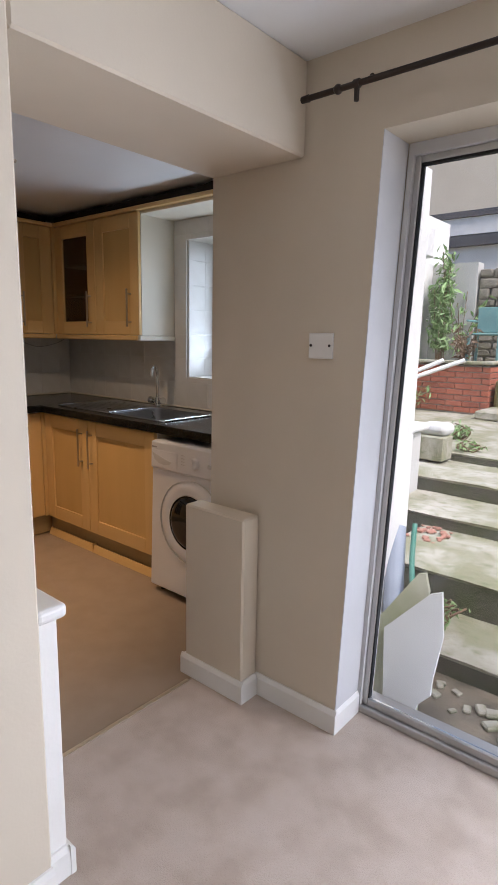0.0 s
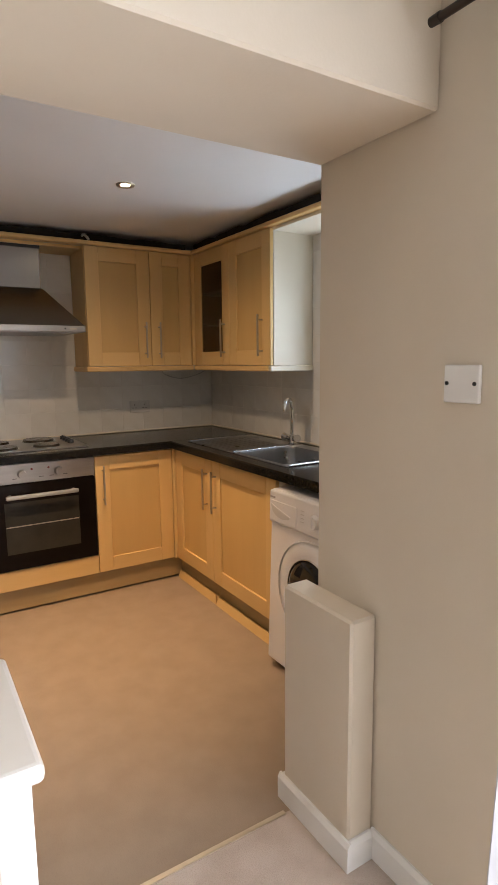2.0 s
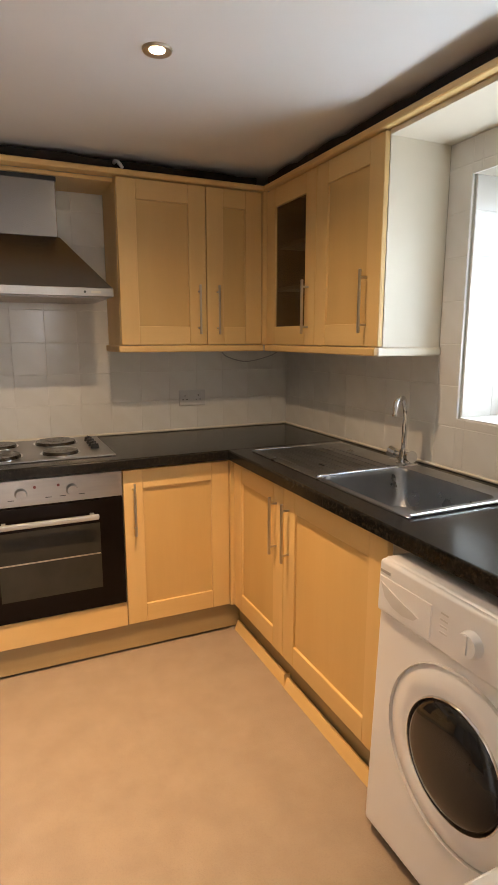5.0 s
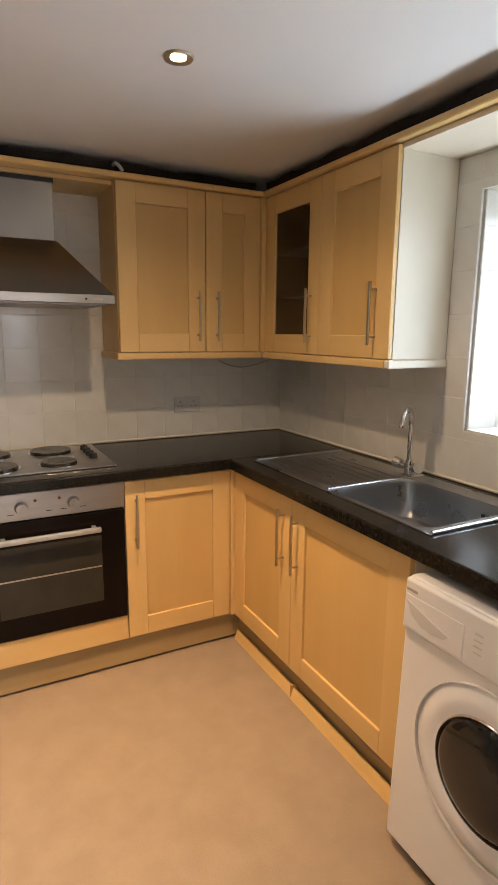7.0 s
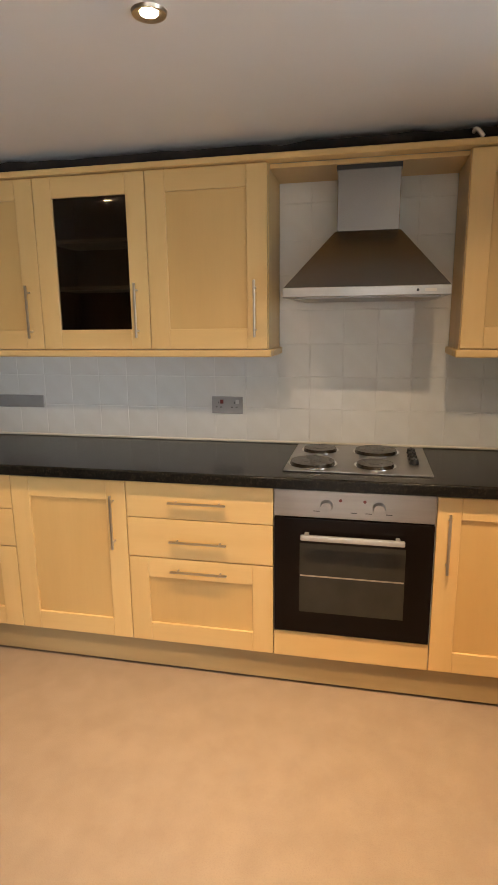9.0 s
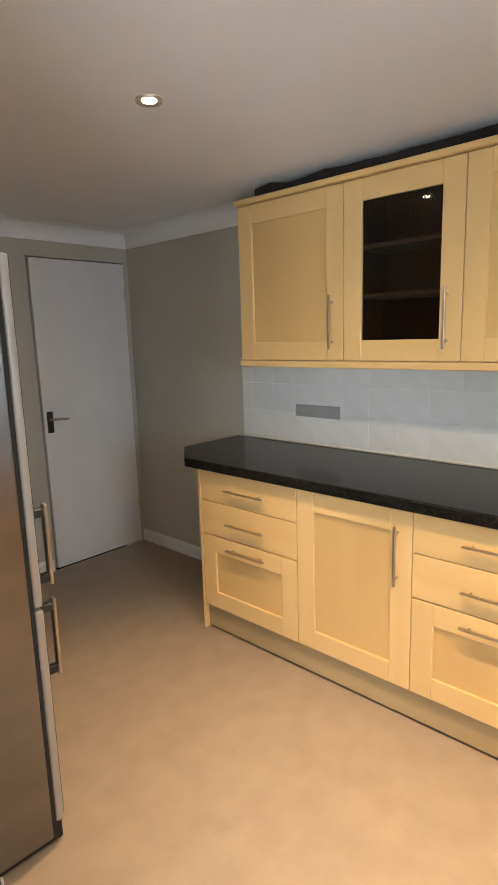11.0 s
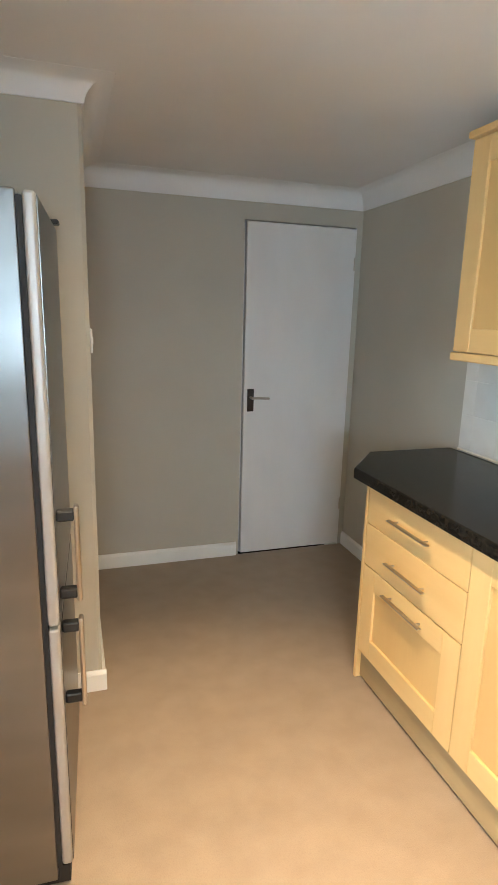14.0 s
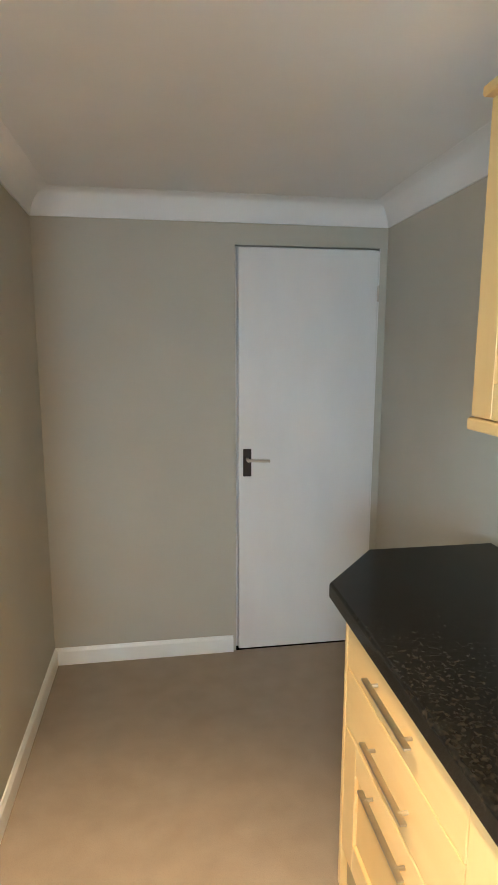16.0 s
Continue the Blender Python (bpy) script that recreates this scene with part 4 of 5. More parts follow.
# downlights
for sx, sy, power in SPOTS:
    d = thing("downlight", (sx, sy, CE), "recessed ceiling downlight with a steel rim, lit warm", "downlight", "ceiling downlights")
    bm = B()
    rows = []
    for r, z in ((0.020, CE - 0.001), (0.030, CE - 0.006), (0.040, CE - 0.007), (0.043, CE - 0.0005)):
        rows.append([bm.verts.new((sx + r * math.cos(2 * math.pi * i / 28), sy + r * math.sin(2 * math.pi * i / 28), z)) for i in range(28)])
    for a, b in zip(rows, rows[1:]):
        for i in range(28):
            bm.faces.new((a[i], a[(i + 1) % 28], b[(i + 1) % 28], b[i]))
    bmesh.ops.recalc_face_normals(bm, faces=bm.faces)
    part("rim", bm, M_HANDLE, d, smooth=True)
    part("bulb", cyl(B(), (sx, sy, CE - 0.004), (sx, sy, CE - 0.001), 0.021, n=24), M_BULB, d, "glowing bulb")

# fridge freezer, turned a little off the wall
fz = thing("fridge_freezer", (-1.75, -0.40, 0), "tall stainless steel fridge freezer with smeared sides", "fridge freezer")
X0, X1, Y0, Y1 = -2.037, -1.40, -0.70, -0.10
part("cabinet", bx(B(), X0, X1, Y0, Y1, 0.03, 1.708, 0.006, 2), M_FRIDGE, fz, smooth=True)
part("seal", bx(B(), X0 - 0.011, X0, Y0 + 0.012, Y1 - 0.003, 0.07, 1.695), M_GASKET, fz)
for z0, z1, h0, h1 in ((0.765, 1.705, 0.815, 1.035), (0.075, 0.757, 0.53, 0.752)):
    d = part("door", bx(B(), X0 - 0.037, X0 - 0.011, Y0, Y1, z0, z1, 0.008, 3), M_FRDOOR, fz, smooth=True)
    part("door_skin", bx(B(), X0 - 0.0395, X0 - 0.0375, Y0 + 0.008, Y1 - 0.008, z0 + 0.008, z1 - 0.008), M_FRFRONT, d, "brushed steel door front, dark reflection in its colour")
    hx, hy = X0 - 0.0395, Y1 - 0.045
    for q in (h0, h1 - 0.026):
        part("handle_mount", bx(B(), hx - 0.040, hx, hy - 0.012, hy + 0.012, q, q + 0.026, 0.004), M_BLACK, d, "dark handle mount")
    part("handle_bar", bx(B(), hx - 0.050, hx - 0.038, hy - 0.013, hy + 0.013, h0 - 0.01, h1 + 0.01, 0.005, 2), M_HANDLE, d, "steel handle bar")
part("plinth", bx(B(), X0 - 0.03, X1, Y0 + 0.01, Y1 - 0.01, 0.012, 0.066), M_GASKET, fz)
part("top_hinge", bx(B(), X0 - 0.05, X0 + 0.03, Y0 + 0.02, Y0 + 0.07, 1.708, 1.721, 0.004), M_BLACK, fz)
for q in ((X0 + 0.04, Y0 + 0.05), (X0 + 0.04, Y1 - 0.05), (X1 - 0.04, Y0 + 0.05), (X1 - 0.04, Y1 - 0.05)):
    part("foot", cyl(B(), (*q, 0), (*q, 0.03), 0.018, n=12), M_BLACK, fz)
fz.rotation_euler = (radians(-0.8), 0, radians(-2.5))
fz.location.z = 0.003

# loose cable on the floor
cb = part("power_cable", tube(B(), [(-1.885, -0.17, 0.006), (-1.874, -0.125, 0.004), (-1.85, -0.043, 0.004), (-1.817, 0.019, 0.004), (-1.76, 0.09, 0.004), (-1.70, 0.18, 0.004)], 0.0038), M_CABLE, smooth=True)
tagged(cb, "white power cable lying on the vinyl by the fridge", "cable")
cb = part("coiled_cable", tube(B(), [(-1.36, -0.10, 0.004), (-1.44, -0.085, 0.004), (-1.54, -0.075, 0.004), (-1.64, -0.07, 0.006), (-1.655, -0.06, 0.02), (-1.60, -0.03, 0.03), (-1.54, -0.01, 0.02), (-1.50, 0.02, 0.006), (-1.50, -0.03, 0.008), (-1.545, -0.045, 0.02), (-1.60, -0.025, 0.018), (-1.62, 0.03, 0.008), (-1.58, 0.09, 0.004), (-1.50, 0.11, 0.004), (-1.42, 0.07, 0.004)], 0.0038), M_CABLE, smooth=True)
tagged(cb, "loosely coiled white cable at the foot of the fridge", "cable")
wc = part("loose_wire", tube(B(), [(-3.70, 2.33, 1.332), (-3.77, 2.39, 1.297), (-3.776, 2.51, 1.268), (-3.77, 2.65, 1.296), (-3.72, 2.70, 1.334)], 0.003, 6), M_GREYSOCK, smooth=True)
tagged(wc, "thin grey wire drooping under the wall cabinets", "wire")
ls = thing("light_switch", (-2.18, -0.99, 1.33), "small white light switch on the side of the wall", "light switch")
part("plate", bx(B(), -2.190, -2.181, -1.03, -0.945, 1.33, 1.415, 0.002), M_GLOSS, ls)
part("rocker", bx(B(), -2.194, -2.190, -0.996, -0.979, 1.36, 1.385, 0.001), M_GLOSS, ls)
sc = part("cable_joint", tube(B(), [(-3.60, 1.74, 2.127), (-3.55, 1.755, 2.14), (-3.50, 1.765, 2.155), (-3.475, 1.775, 2.14), (-3.48, 1.79, 2.124)], 0.008), M_WHITEP2, smooth=True)
tagged(sc, "pale cable end on top of the wall cabinets", "cable")

# ---- garden beyond the patio door ----
M_CONC = mat("mossy_concrete", (0.43, 0.40, 0.345), 0.9, alt=(0.24, 0.235, 0.15), scale=3.5, detail=9, fac=(0.36, 0.6), fine=(0.15, 0.17, 0.085), fine_scale=16, fine_amt=0.75, bump=0.8, bump_scale=25)
# the risers take a much darker concrete than the treads
M_RISER = mat("dark_concrete_riser", (0.11, 0.10, 0.085), 0.85, alt=(0.07, 0.085, 0.04), scale=5, detail=8, fine=(0.06, 0.07, 0.04), fine_scale=20, fine_amt=0.6, bump=0.8, bump_scale=20)
M_SOIL = mat("damp_earth", (0.22, 0.18, 0.13), 0.95, alt=(0.09, 0.08, 0.06), scale=6, detail=9, bump=1.0, bump_scale=18)
M_RENDERG = mat("grey_render", (0.60, 0.59, 0.57), 0.9, alt=(0.48, 0.475, 0.45), scale=1.5, detail=9, bump=0.4, bump_scale=30)
M_BEIGE = mat("beige_render", (0.66, 0.58, 0.46), 0.9, alt=(0.61, 0.53, 0.42), scale=1.0, bump=0.3, bump_scale=40)
M_BRICK = mat("red_brick", (0.42, 0.13, 0.075), 0.9, alt=(0.33, 0.10, 0.06), scale=9, detail=8, bump=0.6, bump_scale=60, vary=0.18)
M_MORTAR = mat("grey_mortar", (0.36, 0.33, 0.29), 0.95, alt=(0.28, 0.26, 0.23), scale=12, bump=0.5, bump_scale=60)
M_STONE = mat("rubble_stone", (0.30, 0.27, 0.22), 0.92, alt=(0.19, 0.17, 0.14), scale=7, detail=8, bump=0.8, bump_scale=30, vary=0.22)
M_LEAF = mat("green_leaf", (0.20, 0.34, 0.12), 0.6, alt=(0.28, 0.42, 0.18), scale=6, vary=0.2)
M_GRASS = mat("rough_grass", (0.13, 0.17, 0.06), 0.95, alt=(0.22, 0.21, 0.10), scale=7, detail=9, bump=1.0, bump_scale=40)
M_STEM = mat("dry_stem", (0.20, 0.13, 0.08), 0.8, alt=(0.14, 0.09, 0.055))
M_BOARD = mat("white_board", (0.80, 0.81, 0.80), 0.6, alt=(0.75, 0.76, 0.75), scale=3)
M_MOSSB = mat("mossy_board_edge", (0.42, 0.44, 0.28), 0.8, alt=(0.55, 0.55, 0.42), scale=6)
M_TEAL = mat("faded_teal_plastic", (0.16, 0.32, 0.32), 0.55, alt=(0.13, 0.27, 0.27))
M_PIPE = mat("grey_blue_plastic_pipe", (0.30, 0.34, 0.42), 0.5, alt=(0.25, 0.29, 0.36))
M_HOSE = mat("green_hose", (0.06, 0.22, 0.17), 0.5)
M_SLATE = mat("dark_roof_edge", (0.07, 0.07, 0.08), 0.7, alt=(0.10, 0.10, 0.11))
M_TERRA = mat("red_rubble", (0.42, 0.20, 0.15), 0.9, alt=(0.30, 0.15, 0.11), scale=9, bump=0.5)

slab("ground", [(-60, 60, 2.05, 90, -0.5, -0.12)], M_SOIL, "damp bare earth outside the patio door", category="ground")
rng = random.Random(4)


def rough_slab(name, x0, x1, y0, y1, z0, z1, material, parent, amp=0.012, nx=24, ny=6):
    """A worn concrete slab: a top that undulates, with a chipped front edge."""
    bm = B()
    top = [[bm.verts.new((x0 + (x1 - x0) * i / nx, y0 + (y1 - y0) * j / ny + (amp * 1.6 * noise.noise((i * 0.9, y0 * 3, 0)) if j == 0 else 0),
                          z1 + amp * noise.noise((i * 0.45, j * 0.7, y0)) - (0.006 if j == 0 else 0))) for i in range(nx + 1)] for j in range(ny + 1)]
    bot = [bm.verts.new((x0 + (x1 - x0) * i / nx, y0 + 0.01, z0)) for i in range(nx + 1)]
    back = [bm.verts.new((x0 + (x1 - x0) * i / nx, y1, z0)) for i in range(nx + 1)]
    for j in range(ny):
        for i in range(nx):
            bm.faces.new((top[j][i], top[j][i + 1], top[j + 1][i + 1], top[j + 1][i]))
    for i in range(nx):
        bm.faces.new((bot[i], bot[i + 1], top[0][i + 1], top[0][i]))
        bm.faces.new((top[ny][i], top[ny][i + 1], back[i + 1], back[i]))
    for k in (0, nx):
        bm.faces.new([bot[k], top[0][k]] + [top[j][k] for j in range(1, ny + 1)] + [back[k]])
    bmesh.ops.recalc_face_normals(bm, faces=bm.faces)
    return part(name, bm, material, parent)


gs = thing("garden_steps", (-0.5, 2.6, -0.12), "worn mossy concrete steps climbing the garden", "steps")
gs["kind"] = "structure"
STEPS = [(2.567, -0.017, -0.95), (2.994, 0.174, -1.15), (3.692, 0.259, -1.45), (4.207, 0.376, -1.75), (4.884, 0.448, -2.2)]
low = -0.2
for k, (y, z, xl) in enumerate(STEPS):
    yb = STEPS[k + 1][0] + 0.05 if k < 4 else 7.75
    rough_slab("tread", xl, 3.0, y - 0.006, yb, z - 0.022, z, M_CONC, gs, 0.014)
    slab("riser", [(xl + 0.01, 3.0, y + 0.004, yb, low, z - 0.024)], M_RISER, "dark riser", parent=gs, kind="")
    low = z - 0.2
slab("upper_bank", [(-3.69, -2.21, 4.9, 7.74, -0.3, 0.43)], M_CONC, "concrete yard beside the steps", category="ground")
slab("upper_terrace", [(-3.69, -2.2, 8.0, 9.6, 0.0, 1.075)], M_GRASS, "rough grass terrace held by the brick planter", category="ground")
slab("lawn_bank", [(-2.0, 6.0, 7.76, 9.7, 0.0, 0.92)], M_GRASS, "rough grassy bank above the steps", category="ground", bevel=0.05)

# white wall of the kitchen's outside, garden walls and neighbours
slab("boundary_wall", [(-3.9, -3.7, 3.0, 10.2, -0.2, 3.35)], M_RENDER, "tall white rendered boundary wall", category="wall")
slab("garden_wall_rendered", [(-3.69, -2.96, 9.6, 9.85, 0.3, 2.62)], M_RENDERG, "weathered grey white rendered garden wall", category="wall")
nb = thing("neighbour_house", (-2.0, 14.0, -0.12), "beige rendered house behind the garden with a flat white extension", "house")
slab("wall", [(-9, 6, 14.0, 14.4, -0.13, 9.0)], M_BEIGE, "", parent=nb, kind="")
slab("extension_wall", [(-8, 6, 12.0, 12.3, -0.13, 3.45)], M_RENDER, "white extension", parent=nb, kind="")
slab("fascia_board", [(-8, 6, 11.85, 11.99, 3.46, 3.78)], M_UPVC, "white fascia board", parent=nb, kind="")
slab("roof_edge", [(-8, 6, 11.8, 12.0, 3.785, 3.9), (-8, 6, 11.86, 11.995, 3.25, 3.455)], M_SLATE, "dark roof edge", parent=nb, kind="")
slab("roof", [(-8, 6, 12.0, 14.0, 3.8, 3.88)], M_SLATE, "", parent=nb, kind="")
wb = thing("wall_lamp_box", (-3.6, 8.6, 2.6), "white metal bracket box high on the boundary wall", "bracket")
part("box", bx(B(), -3.70, -3.38, 8.5, 8.85, 2.62, 3.05, 0.02), M_UPVC, wb)
part("pipe", tube(B(), [(-3.66, 8.2, 2.75), (-3.55, 8.2, 2.75), (-3.5, 8.2, 2.6), (-3.52, 8.2, 2.3), (-3.66, 8.2, 2.2)], 0.03), M_SLATE, wb, smooth=True)
part("coping", bx(B(), -3.95, -3.55, 6.0, 8.4, 3.0, 3.2, 0.02), M_SLATE, wb)

# rubble stone wall in the far corner
sw = thing("stone_wall", (-1.6, 9.6, 0.4), "dark rubble stone garden wall", "wall")
sw["kind"] = "structure"
part("core", bx(B(), -2.95, 4.0, 9.7, 9.95, 0.3, 2.5), M_MORTAR, sw)
stone_me = []
for k in range(5):
    bm = B()
    bx(bm, -0.5, 0.5, -0.5, 0.5, -0.5, 0.5, 0.16, 1)
    for v in bm.verts:
        v.co += Vector((rng.uniform(-0.07, 0.07) for _ in range(3)))
    me = bpy.data.meshes.new("stone")
    bm.to_mesh(me)
    bm.free()
    me.materials.append(M_STONE)
    stone_me.append(me)
z = 0.9
while z < 2.42:
    hgt = rng.uniform(0.10, 0.17)
    x = -2.95
    while x < -0.9:
        w = rng.uniform(0.16, 0.36)
        ob = new("stone", stone_me[rng.randrange(5)])
        ob.parent = sw
        ob.location = Vector((x + w / 2, 9.69, z + hgt / 2)) - sw.location
        ob.scale = (w - 0.02, 0.14, hgt - 0.018)
        x += w
    z += hgt

# brick planter
bp = thing("brick_planter", (-2.5, 7.7, 0.448), "low red brick planter with a stone coping", "planter")
BX0, BX1, BY = -3.6, -2.05, 7.728
part("core", bx(B(), BX0, BX1 - 0.02, BY + 0.02, 8.9, 0.40, 1.06), M_MORTAR, bp)
bm = bx(B(), -0.1075, 0.1075, -0.05, 0.05, -0.0325, 0.0325, 0.004)
brick_me = bpy.data.meshes.new("brick")
bm.to_mesh(brick_me)
bm.free()
brick_me.materials.append(M_BRICK)
for c in range(8):
    z = 0.485 + c * 0.0765
    for k in range(8):
        x = BX1 - 0.1075 - k * 0.225 - (0.11 if c % 2 else 0)
        if x - 0.1 < BX0:
            continue
        ob = new("brick", brick_me)
        ob.parent = bp
        ob.location = Vector((x, BY + 0.05 + rng.uniform(-0.004, 0.004), z)) - bp.location
    for k in range(5):
        ob = new("brick", brick_me)
        ob.parent = bp
        ob.location = Vector((BX1 - 0.05 + rng.uniform(-0.004, 0.004), BY + (0.1075 if c % 2 else 0.2125) + k * 0.225, z)) - bp.location
        ob.rotation_euler = (0, 0, radians(90))
part("coping", bx(B(), BX0, BX1 + 0.03, BY - 0.03, BY + 0.16, 1.085, 1.125, 0.01), M_CONC, bp)
part("coping", bx(B(), BX1 - 0.16, BX1 + 0.03, BY + 0.17, 8.9, 1.085, 1.125, 0.01), M_CONC, bp)
part("earth", bx(B(), BX0, BX1 - 0.17, BY + 0.17, 8.9, 1.05, 1.09), M_SOIL, bp)
for k, (a, b) in enumerate((((-3.2, 7.45, 0.85), (-2.62, 7.6, 1.13)), ((-3.2, 7.35, 0.78), (-2.35, 7.62, 1.14)))):
    bm = cyl(B(), a, b, 0.028, n=12)
    tagged(part("white_pole", bm, M_BOARD, smooth=True), "white plastic pole leaning on the planter", "pole")
slab("stone_slab", [(-2.0, -0.8, 7.1, 7.7, 0.46, 0.56)], M_CONC, "loose paving slab beside the planter", category="slab", kind="", bevel=0.015)


def plant(name, x, y, z, stems, height, spread, leaf, label, category, material=None, seed=1, per=26):
    """Bending stems, each with many small pointed leaves."""
    r = random.Random(seed)
    p = thing(name, (x, y, z), label, category)
    stem_bm, leaf_bm = B(), B()
    for s in range(stems):
        a = r.uniform(0, 6.28)
        top = Vector((x + spread * math.cos(a) * r.uniform(0.3, 1), y + spread * math.sin(a) * r.uniform(0.3, 1), z + height * r.uniform(0.6, 1)))
        foot = Vector((x + r.uniform(-0.06, 0.06), y + r.uniform(-0.06, 0.06), z))
        mid = (foot * 0.55 + top * 0.45) + Vector((r.uniform(-0.08, 0.08), r.uniform(-0.08, 0.08), height * 0.1))
        tube(stem_bm, [foot, mid, top], 0.006, 5)
        for k in range(per):
            t = r.uniform(0.15, 1.0)
            c = (foot.lerp(mid, t * 2) if t < 0.5 else mid.lerp(top, t * 2 - 1)) + Vector((r.gauss(0, leaf * 0.8), r.gauss(0, leaf * 0.8), r.gauss(0, leaf * 0.6)))
            m = Euler((r.uniform(-1.2, 1.2), r.uniform(-1.2, 1.2), r.uniform(0, 6.28))).to_matrix()
            w = leaf * r.uniform(0.6, 1.2)
            vs = [leaf_bm.verts.new(c + m @ Vector(q)) for q in ((-w, 0, 0), (0, -w * 0.32, w * 0.1), (w, 0, -w * 0.1), (0, w * 0.32, w * 0.1))]
            leaf_bm.faces.new(vs)
    part("stems", stem_bm, M_STEM, p)
    lv = part("leaves", leaf_bm, material or M_LEAF, p)
    lv["kind"] = "stuff"
    return p


plant("climbing_plant", -3.35, 9.3, 1.0, 14, 1.75, 0.3, 0.075, "tall green climbing plant against the white wall", "plant", seed=3, per=70)
plant("climbing_plant", -3.05, 9.4, 1.0, 6, 1.3, 0.35, 0.09, "thin straggling climber on the garden wall", "plant", seed=5, per=14)
plant("dry_shrub", -2.75, 8.6, 1.06, 12, 0.5, 0.3, 0.06, "dry reddish shrub in the planter", "shrub", M_STEM, seed=8, per=12)
plant("weed_clump", -1.62, 5.55, 0.44, 14, 0.16, 0.13, 0.032, "bright green weeds at the edge of the steps", "weeds", seed=9, per=12)
plant("weed_clump", -1.35, 5.05, 0.44, 12, 0.09, 0.15, 0.026, "low green weeds on the step", "weeds", seed=10, per=8)
plant("weed_clump", -3.0, 7.5, 0.44, 12, 0.4, 0.3, 0.06, "green weeds beside the brick planter", "weeds", seed=11, per=10)
plant("weed_clump", -0.72, 2.78, -0.03, 12, 0.16, 0.22, 0.03, "small leafy weeds between the lower steps", "weeds", seed=12, per=8)

# garden chair
gc = thing("garden_chair", (-2.45, 8.75, 1.075), "faded teal plastic garden chair", "chair")
part("seat", bx(B(), -2.68, -2.22, 8.55, 8.97, 1.47, 1.50, 0.012, 2), M_TEAL, gc)
part("backrest", bx(B(), -2.68, -2.22, 8.95, 8.98, 1.51, 1.88, 0.012, 2), M_TEAL, gc)
for q in ((-2.66, 8.57), (-2.24, 8.57), (-2.66, 8.95), (-2.24, 8.95)):
    part("leg", bx(B(), q[0] - 0.018, q[0] + 0.018, q[1] - 0.018, q[1] + 0.018, 1.075, 1.47, 0.005), M_TEAL, gc)
for q in (-2.69, -2.21):
    part("armrest", bx(B(), q - 0.02, q + 0.02, 8.55, 8.97, 1.66, 1.69, 0.01), M_TEAL, gc)

# concrete post, blocks and clutter by the steps
cpst = thing("concrete_pillar", (-1.45, 4.1, -0.1), "short whitish concrete pillar with a flat cap", "pillar")
part("shaft", bx(B(), -1.72, -1.42, 3.95, 4.2, -0.1, 0.72, 0.015), M_RENDERG, cpst)
part("cap", bx(B(), -1.76, -1.38, 3.90, 4.25, 0.72, 0.77, 0.02, 2), M_RENDER, cpst)
for x, y, z in ((-1.62, 4.75, 0.40), (-1.85, 5.05, 0.44)):
    tagged(part("concrete_block", bx(B(), x - 0.2, x + 0.2, y - 0.1, y + 0.1, z, z + 0.2, 0.01), M_CONC), "grey concrete block at the side of the steps", "block")
bg = part("plastic_sack", bx(B(), -1.66, -1.42, 4.68, 4.9, 0.60, 0.70, 0.045, 3), M_RENDERG, smooth=True)
tagged(bg, "pale filled plastic sack on the blocks", "sack")
pp = part("drain_pipe", cyl(B(), (-0.90, 2.75, -0.06), (-1.02, 3.0, 0.36), 0.05, n=20), M_PIPE, smooth=True)
tagged(pp, "grey blue plastic pipe leaning at the steps", "pipe")
hs = part("garden_hose", tube(B(), [(-0.92, 3.0, 0.4), (-0.88, 2.9, 0.24), (-0.80, 2.75, 0.1), (-0.74, 2.62, -0.06), (-0.72, 2.5, -0.11)], 0.014), M_HOSE, smooth=True)
tagged(hs, "green garden hose hanging over the steps", "hose")
for k in range(34):
    bm = B()
    s = rng.uniform(0.008, 0.022)
    bx(bm, -s, s, -s * 0.7, s * 0.7, -s * 0.4, s * 0.4, s * 0.2)
    ob = part("red_brick_fragment", bm, M_TERRA)
    ob.location, ob.rotation_euler = (-1.08 + rng.uniform(-0.1, 0.14), 3.52 + rng.uniform(-0.15, 0.15), 0.174 + s * 0.4), (0, 0, rng.uniform(0, 3))
    tagged(ob, "broken piece of red brick on the step", "rubble", "brick fragments")
for k in range(26):
    bm = B()
    s = rng.uniform(0.012, 0.035)
    bx(bm, -s, s, -s * 0.7, s * 0.7, -s * 0.35, s * 0.35, s * 0.2)
    ob = part("rubble_chip", bm, M_CONC)
    ob.location, ob.rotation_euler = (rng.uniform(-0.75, 0.2), rng.uniform(2.25, 2.53), -0.12 + s * 0.3), (0, 0, rng.uniform(0, 3))
    tagged(ob, "chip of broken concrete on the earth", "rubble", "rubble chips")
# broken boards leaning by the door
bm = prism(B(), [(-0.655, 0.22), (-0.60, -0.02), (-0.585, -0.11), (-0.47, -0.118), (-0.455, -0.02), (-0.415, 0.03), (-0.42, 0.08), (-0.415, 0.26), (-0.455, 0.43), (-0.50, 0.41)], "y", 2.12, 2.135)
for v in bm.verts:
    v.co.x -= 0.05
    v.co.z = -0.118 + 0.9 * (v.co.z + 0.118)
    v.co.y += 0.42 * (v.co.z + 0.118)
bb = part("broken_board", bm, M_BOARD)
tagged(bb, "broken white board leaning outside the patio door", "board")
bm = prism(B(), [(-0.70, 0.24), (-0.66, -0.118), (-0.46, -0.118), (-0.52, 0.40), (-0.55, 0.47), (-0.58, 0.46)], "y", 2.16, 2.178)
for v in bm.verts:
    v.co.x -= 0.05
    v.co.z = -0.118 + 0.9 * (v.co.z + 0.118)
    v.co.y += 0.42 * (v.co.z + 0.118)
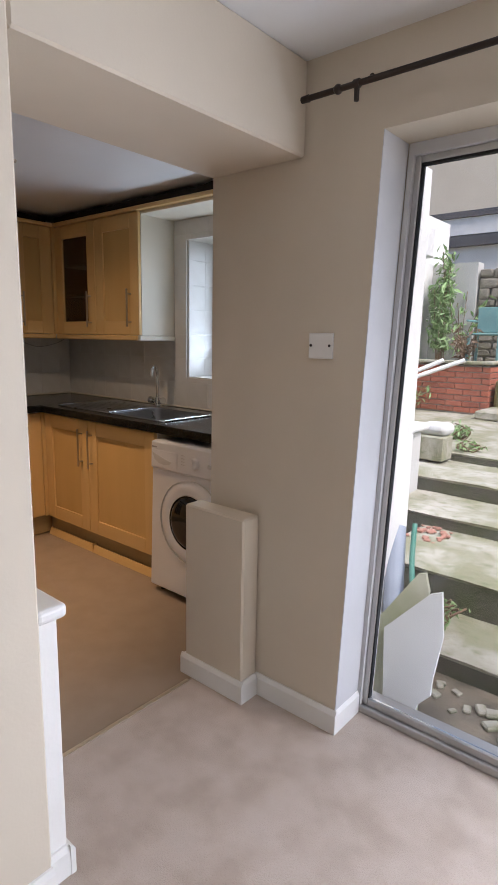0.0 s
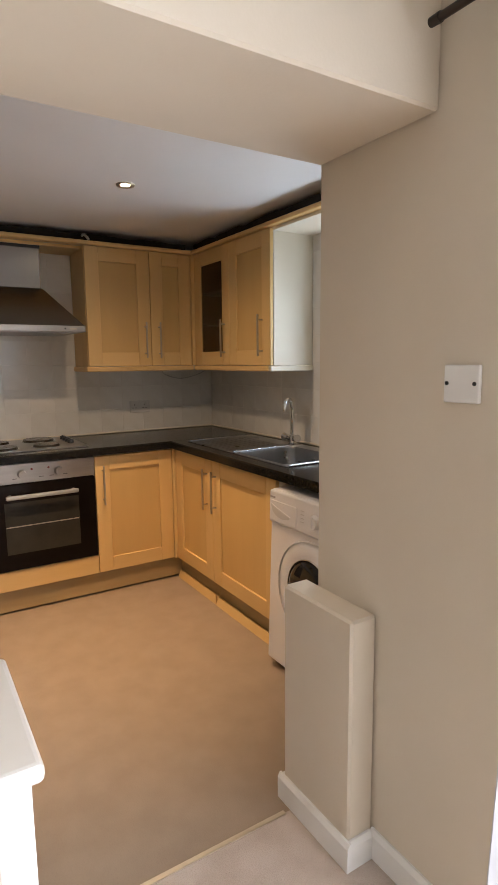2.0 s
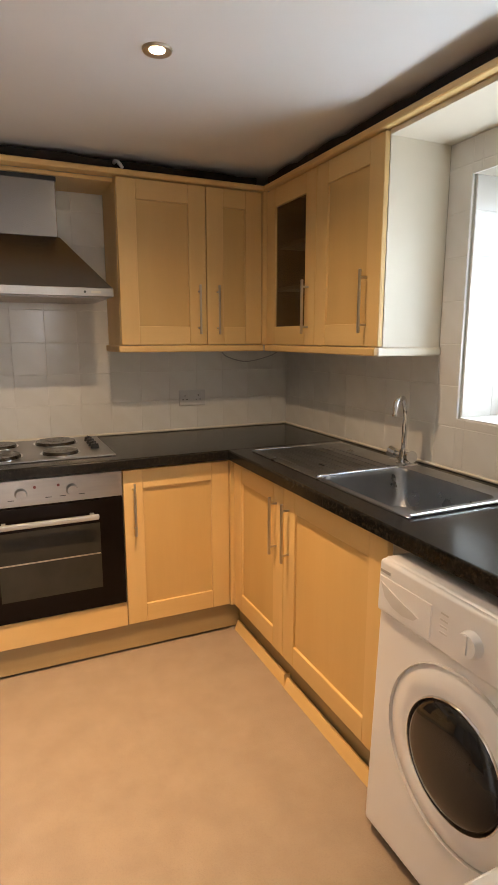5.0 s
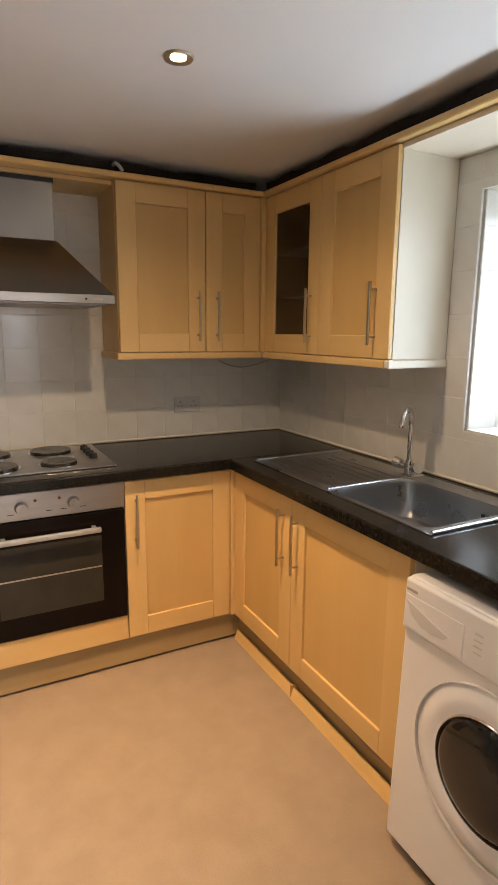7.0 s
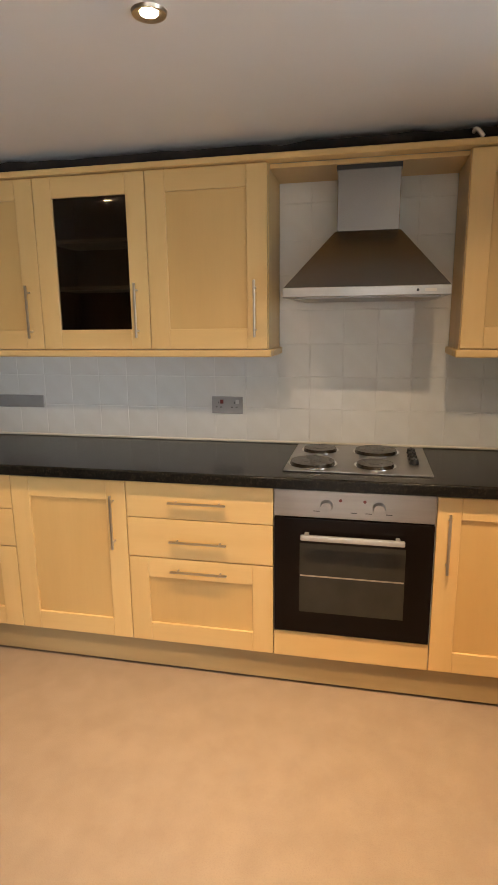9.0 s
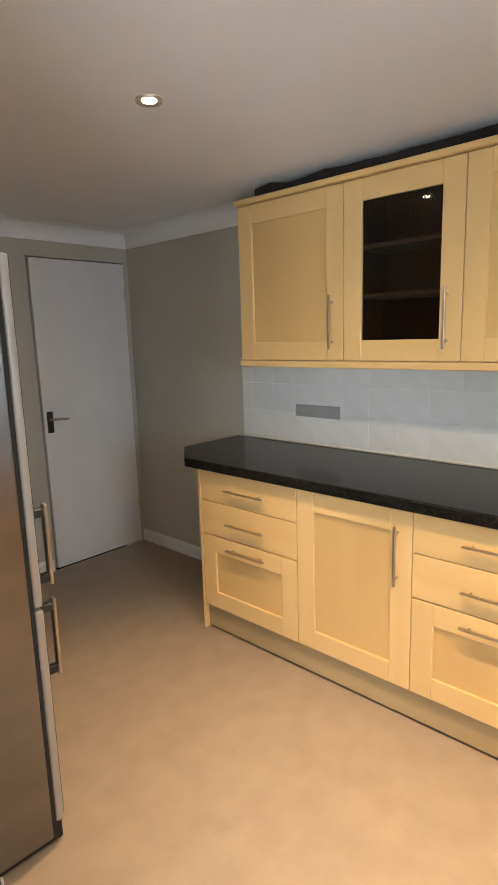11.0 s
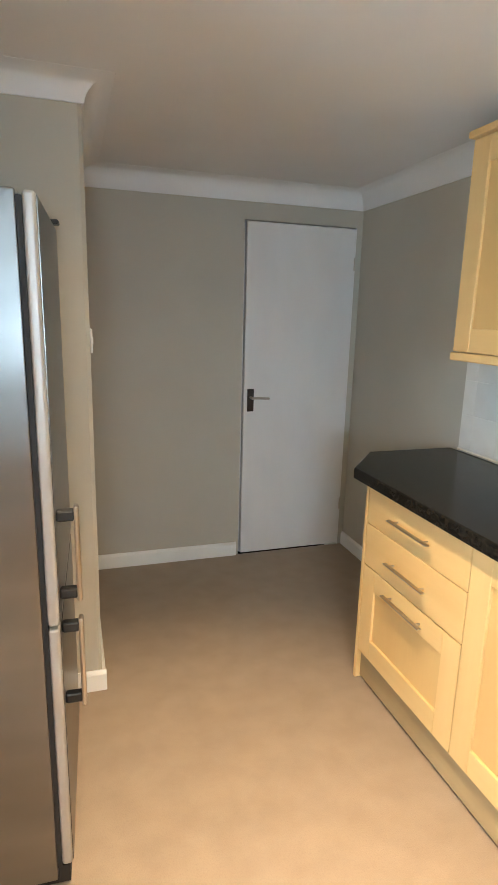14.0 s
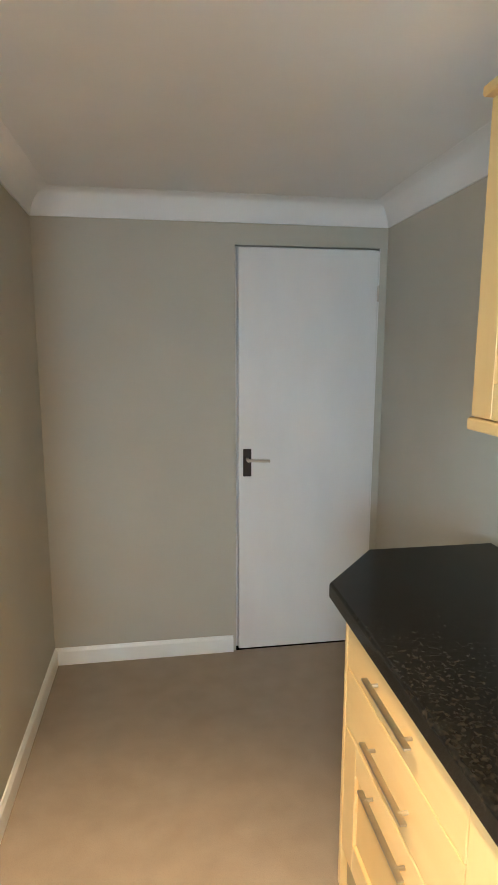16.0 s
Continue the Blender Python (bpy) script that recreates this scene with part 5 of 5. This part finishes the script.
tagged(part("broken_board", bm, M_MOSSB), "mossy edged board behind the white one", "board")
bm = prism(B(), [(-0.50, -0.118), (-0.42, -0.118), (-0.425, -0.06), (-0.46, -0.03), (-0.49, -0.07)], "y", 2.095, 2.11)
tagged(part("board_fragment", bm, M_BOARD), "small broken piece of white board", "board")

# ---- splashback tiles ----
P, T = 0.1535, 0.1515


def tile_mesh(w, h):
    me = bpy.data.meshes.new("tile")
    bm = bx(B(), 0, 0.007, -w / 2, w / 2, -h / 2, h / 2)
    es = [e for e in bm.edges if all(v.co.x > 0.006 for v in e.verts)]
    bmesh.ops.bevel(bm, geom=es, offset=0.0018, segments=1, affect="EDGES")
    bm.to_mesh(me)
    bm.free()
    me.materials.append(M_TILE)
    return me


CACHE = {}


def lay(parent, f, base, u0, u1, v0, v1):
    """One tile, cut to fit, on a wall front."""
    w, h = round(u1 - u0 - 0.0018, 4), round(v1 - v0 - 0.0018, 4)
    if w < 0.012 or h < 0.012:
        return
    if (w, h) not in CACHE:
        CACHE[w, h] = tile_mesh(w, h)
    ob = new("tile", CACHE[w, h])
    ob.parent = parent
    ob.location = Vector(f.pt((u0 + u1) / 2, base, (v0 + v1) / 2)) - parent.location
    ob.rotation_euler = (rng.uniform(-0.002, 0.002), rng.uniform(-0.003, 0.003), rng.uniform(-0.003, 0.003) - (radians(90) if f is SINKF else 0))


def cuts(a, b, start):
    k = math.floor((a - start) / P)
    out = [a]
    while start + (k + 1) * P < b - 1e-4:
        k += 1
        if start + k * P > a + 1e-4:
            out.append(start + k * P)
    return out + [b]


def tiled(parent, f, base, u0, u1, v0, v1, us, vs):
    cu, cv = cuts(u0, u1, us), cuts(v0, v1, vs)
    for a, b in zip(cu, cu[1:]):
        for c, d in zip(cv, cv[1:]):
            lay(parent, f, base, a, b, c, d)


for name, f, base, regions, us in (
        ("splashback_hob", HOB, -3.797, [(-0.93, 0.999, 0.902, 1.362), (0.999, 1.754, 0.902, 2.09), (1.754, 2.775, 0.902, 1.362)], 1.296),
        ("splashback_sink", SINKF, -2.777, [(-3.785, -2.55, 0.902, 1.362), (-2.55, WX0, 0.902, 2.076), (WX0, WX1, 0.902, WZ0), (WX0, WX1, WZ1, 2.076), (WX1, -1.255, 0.902, 2.076)], -2.55),
        ("window_reveal_tiles", HOB, WX0 + 0.003, [(2.786, 3.005, WZ0, WZ1)], 2.93)):
    sb = thing(name, f.pt(regions[0][0], base, 0.902), "cream glazed square wall tiles with pale grout", "tiles")
    sb["kind"] = "structure"
    bm = B()
    for r in regions:
        f.box(bm, r[0], r[1], base - 0.0025, base + 0.0061, r[2], r[3])
    part("grout", bm, M_GROUT, sb)
    for r in regions:
        tiled(sb, f, base, *r, us, 0.915)
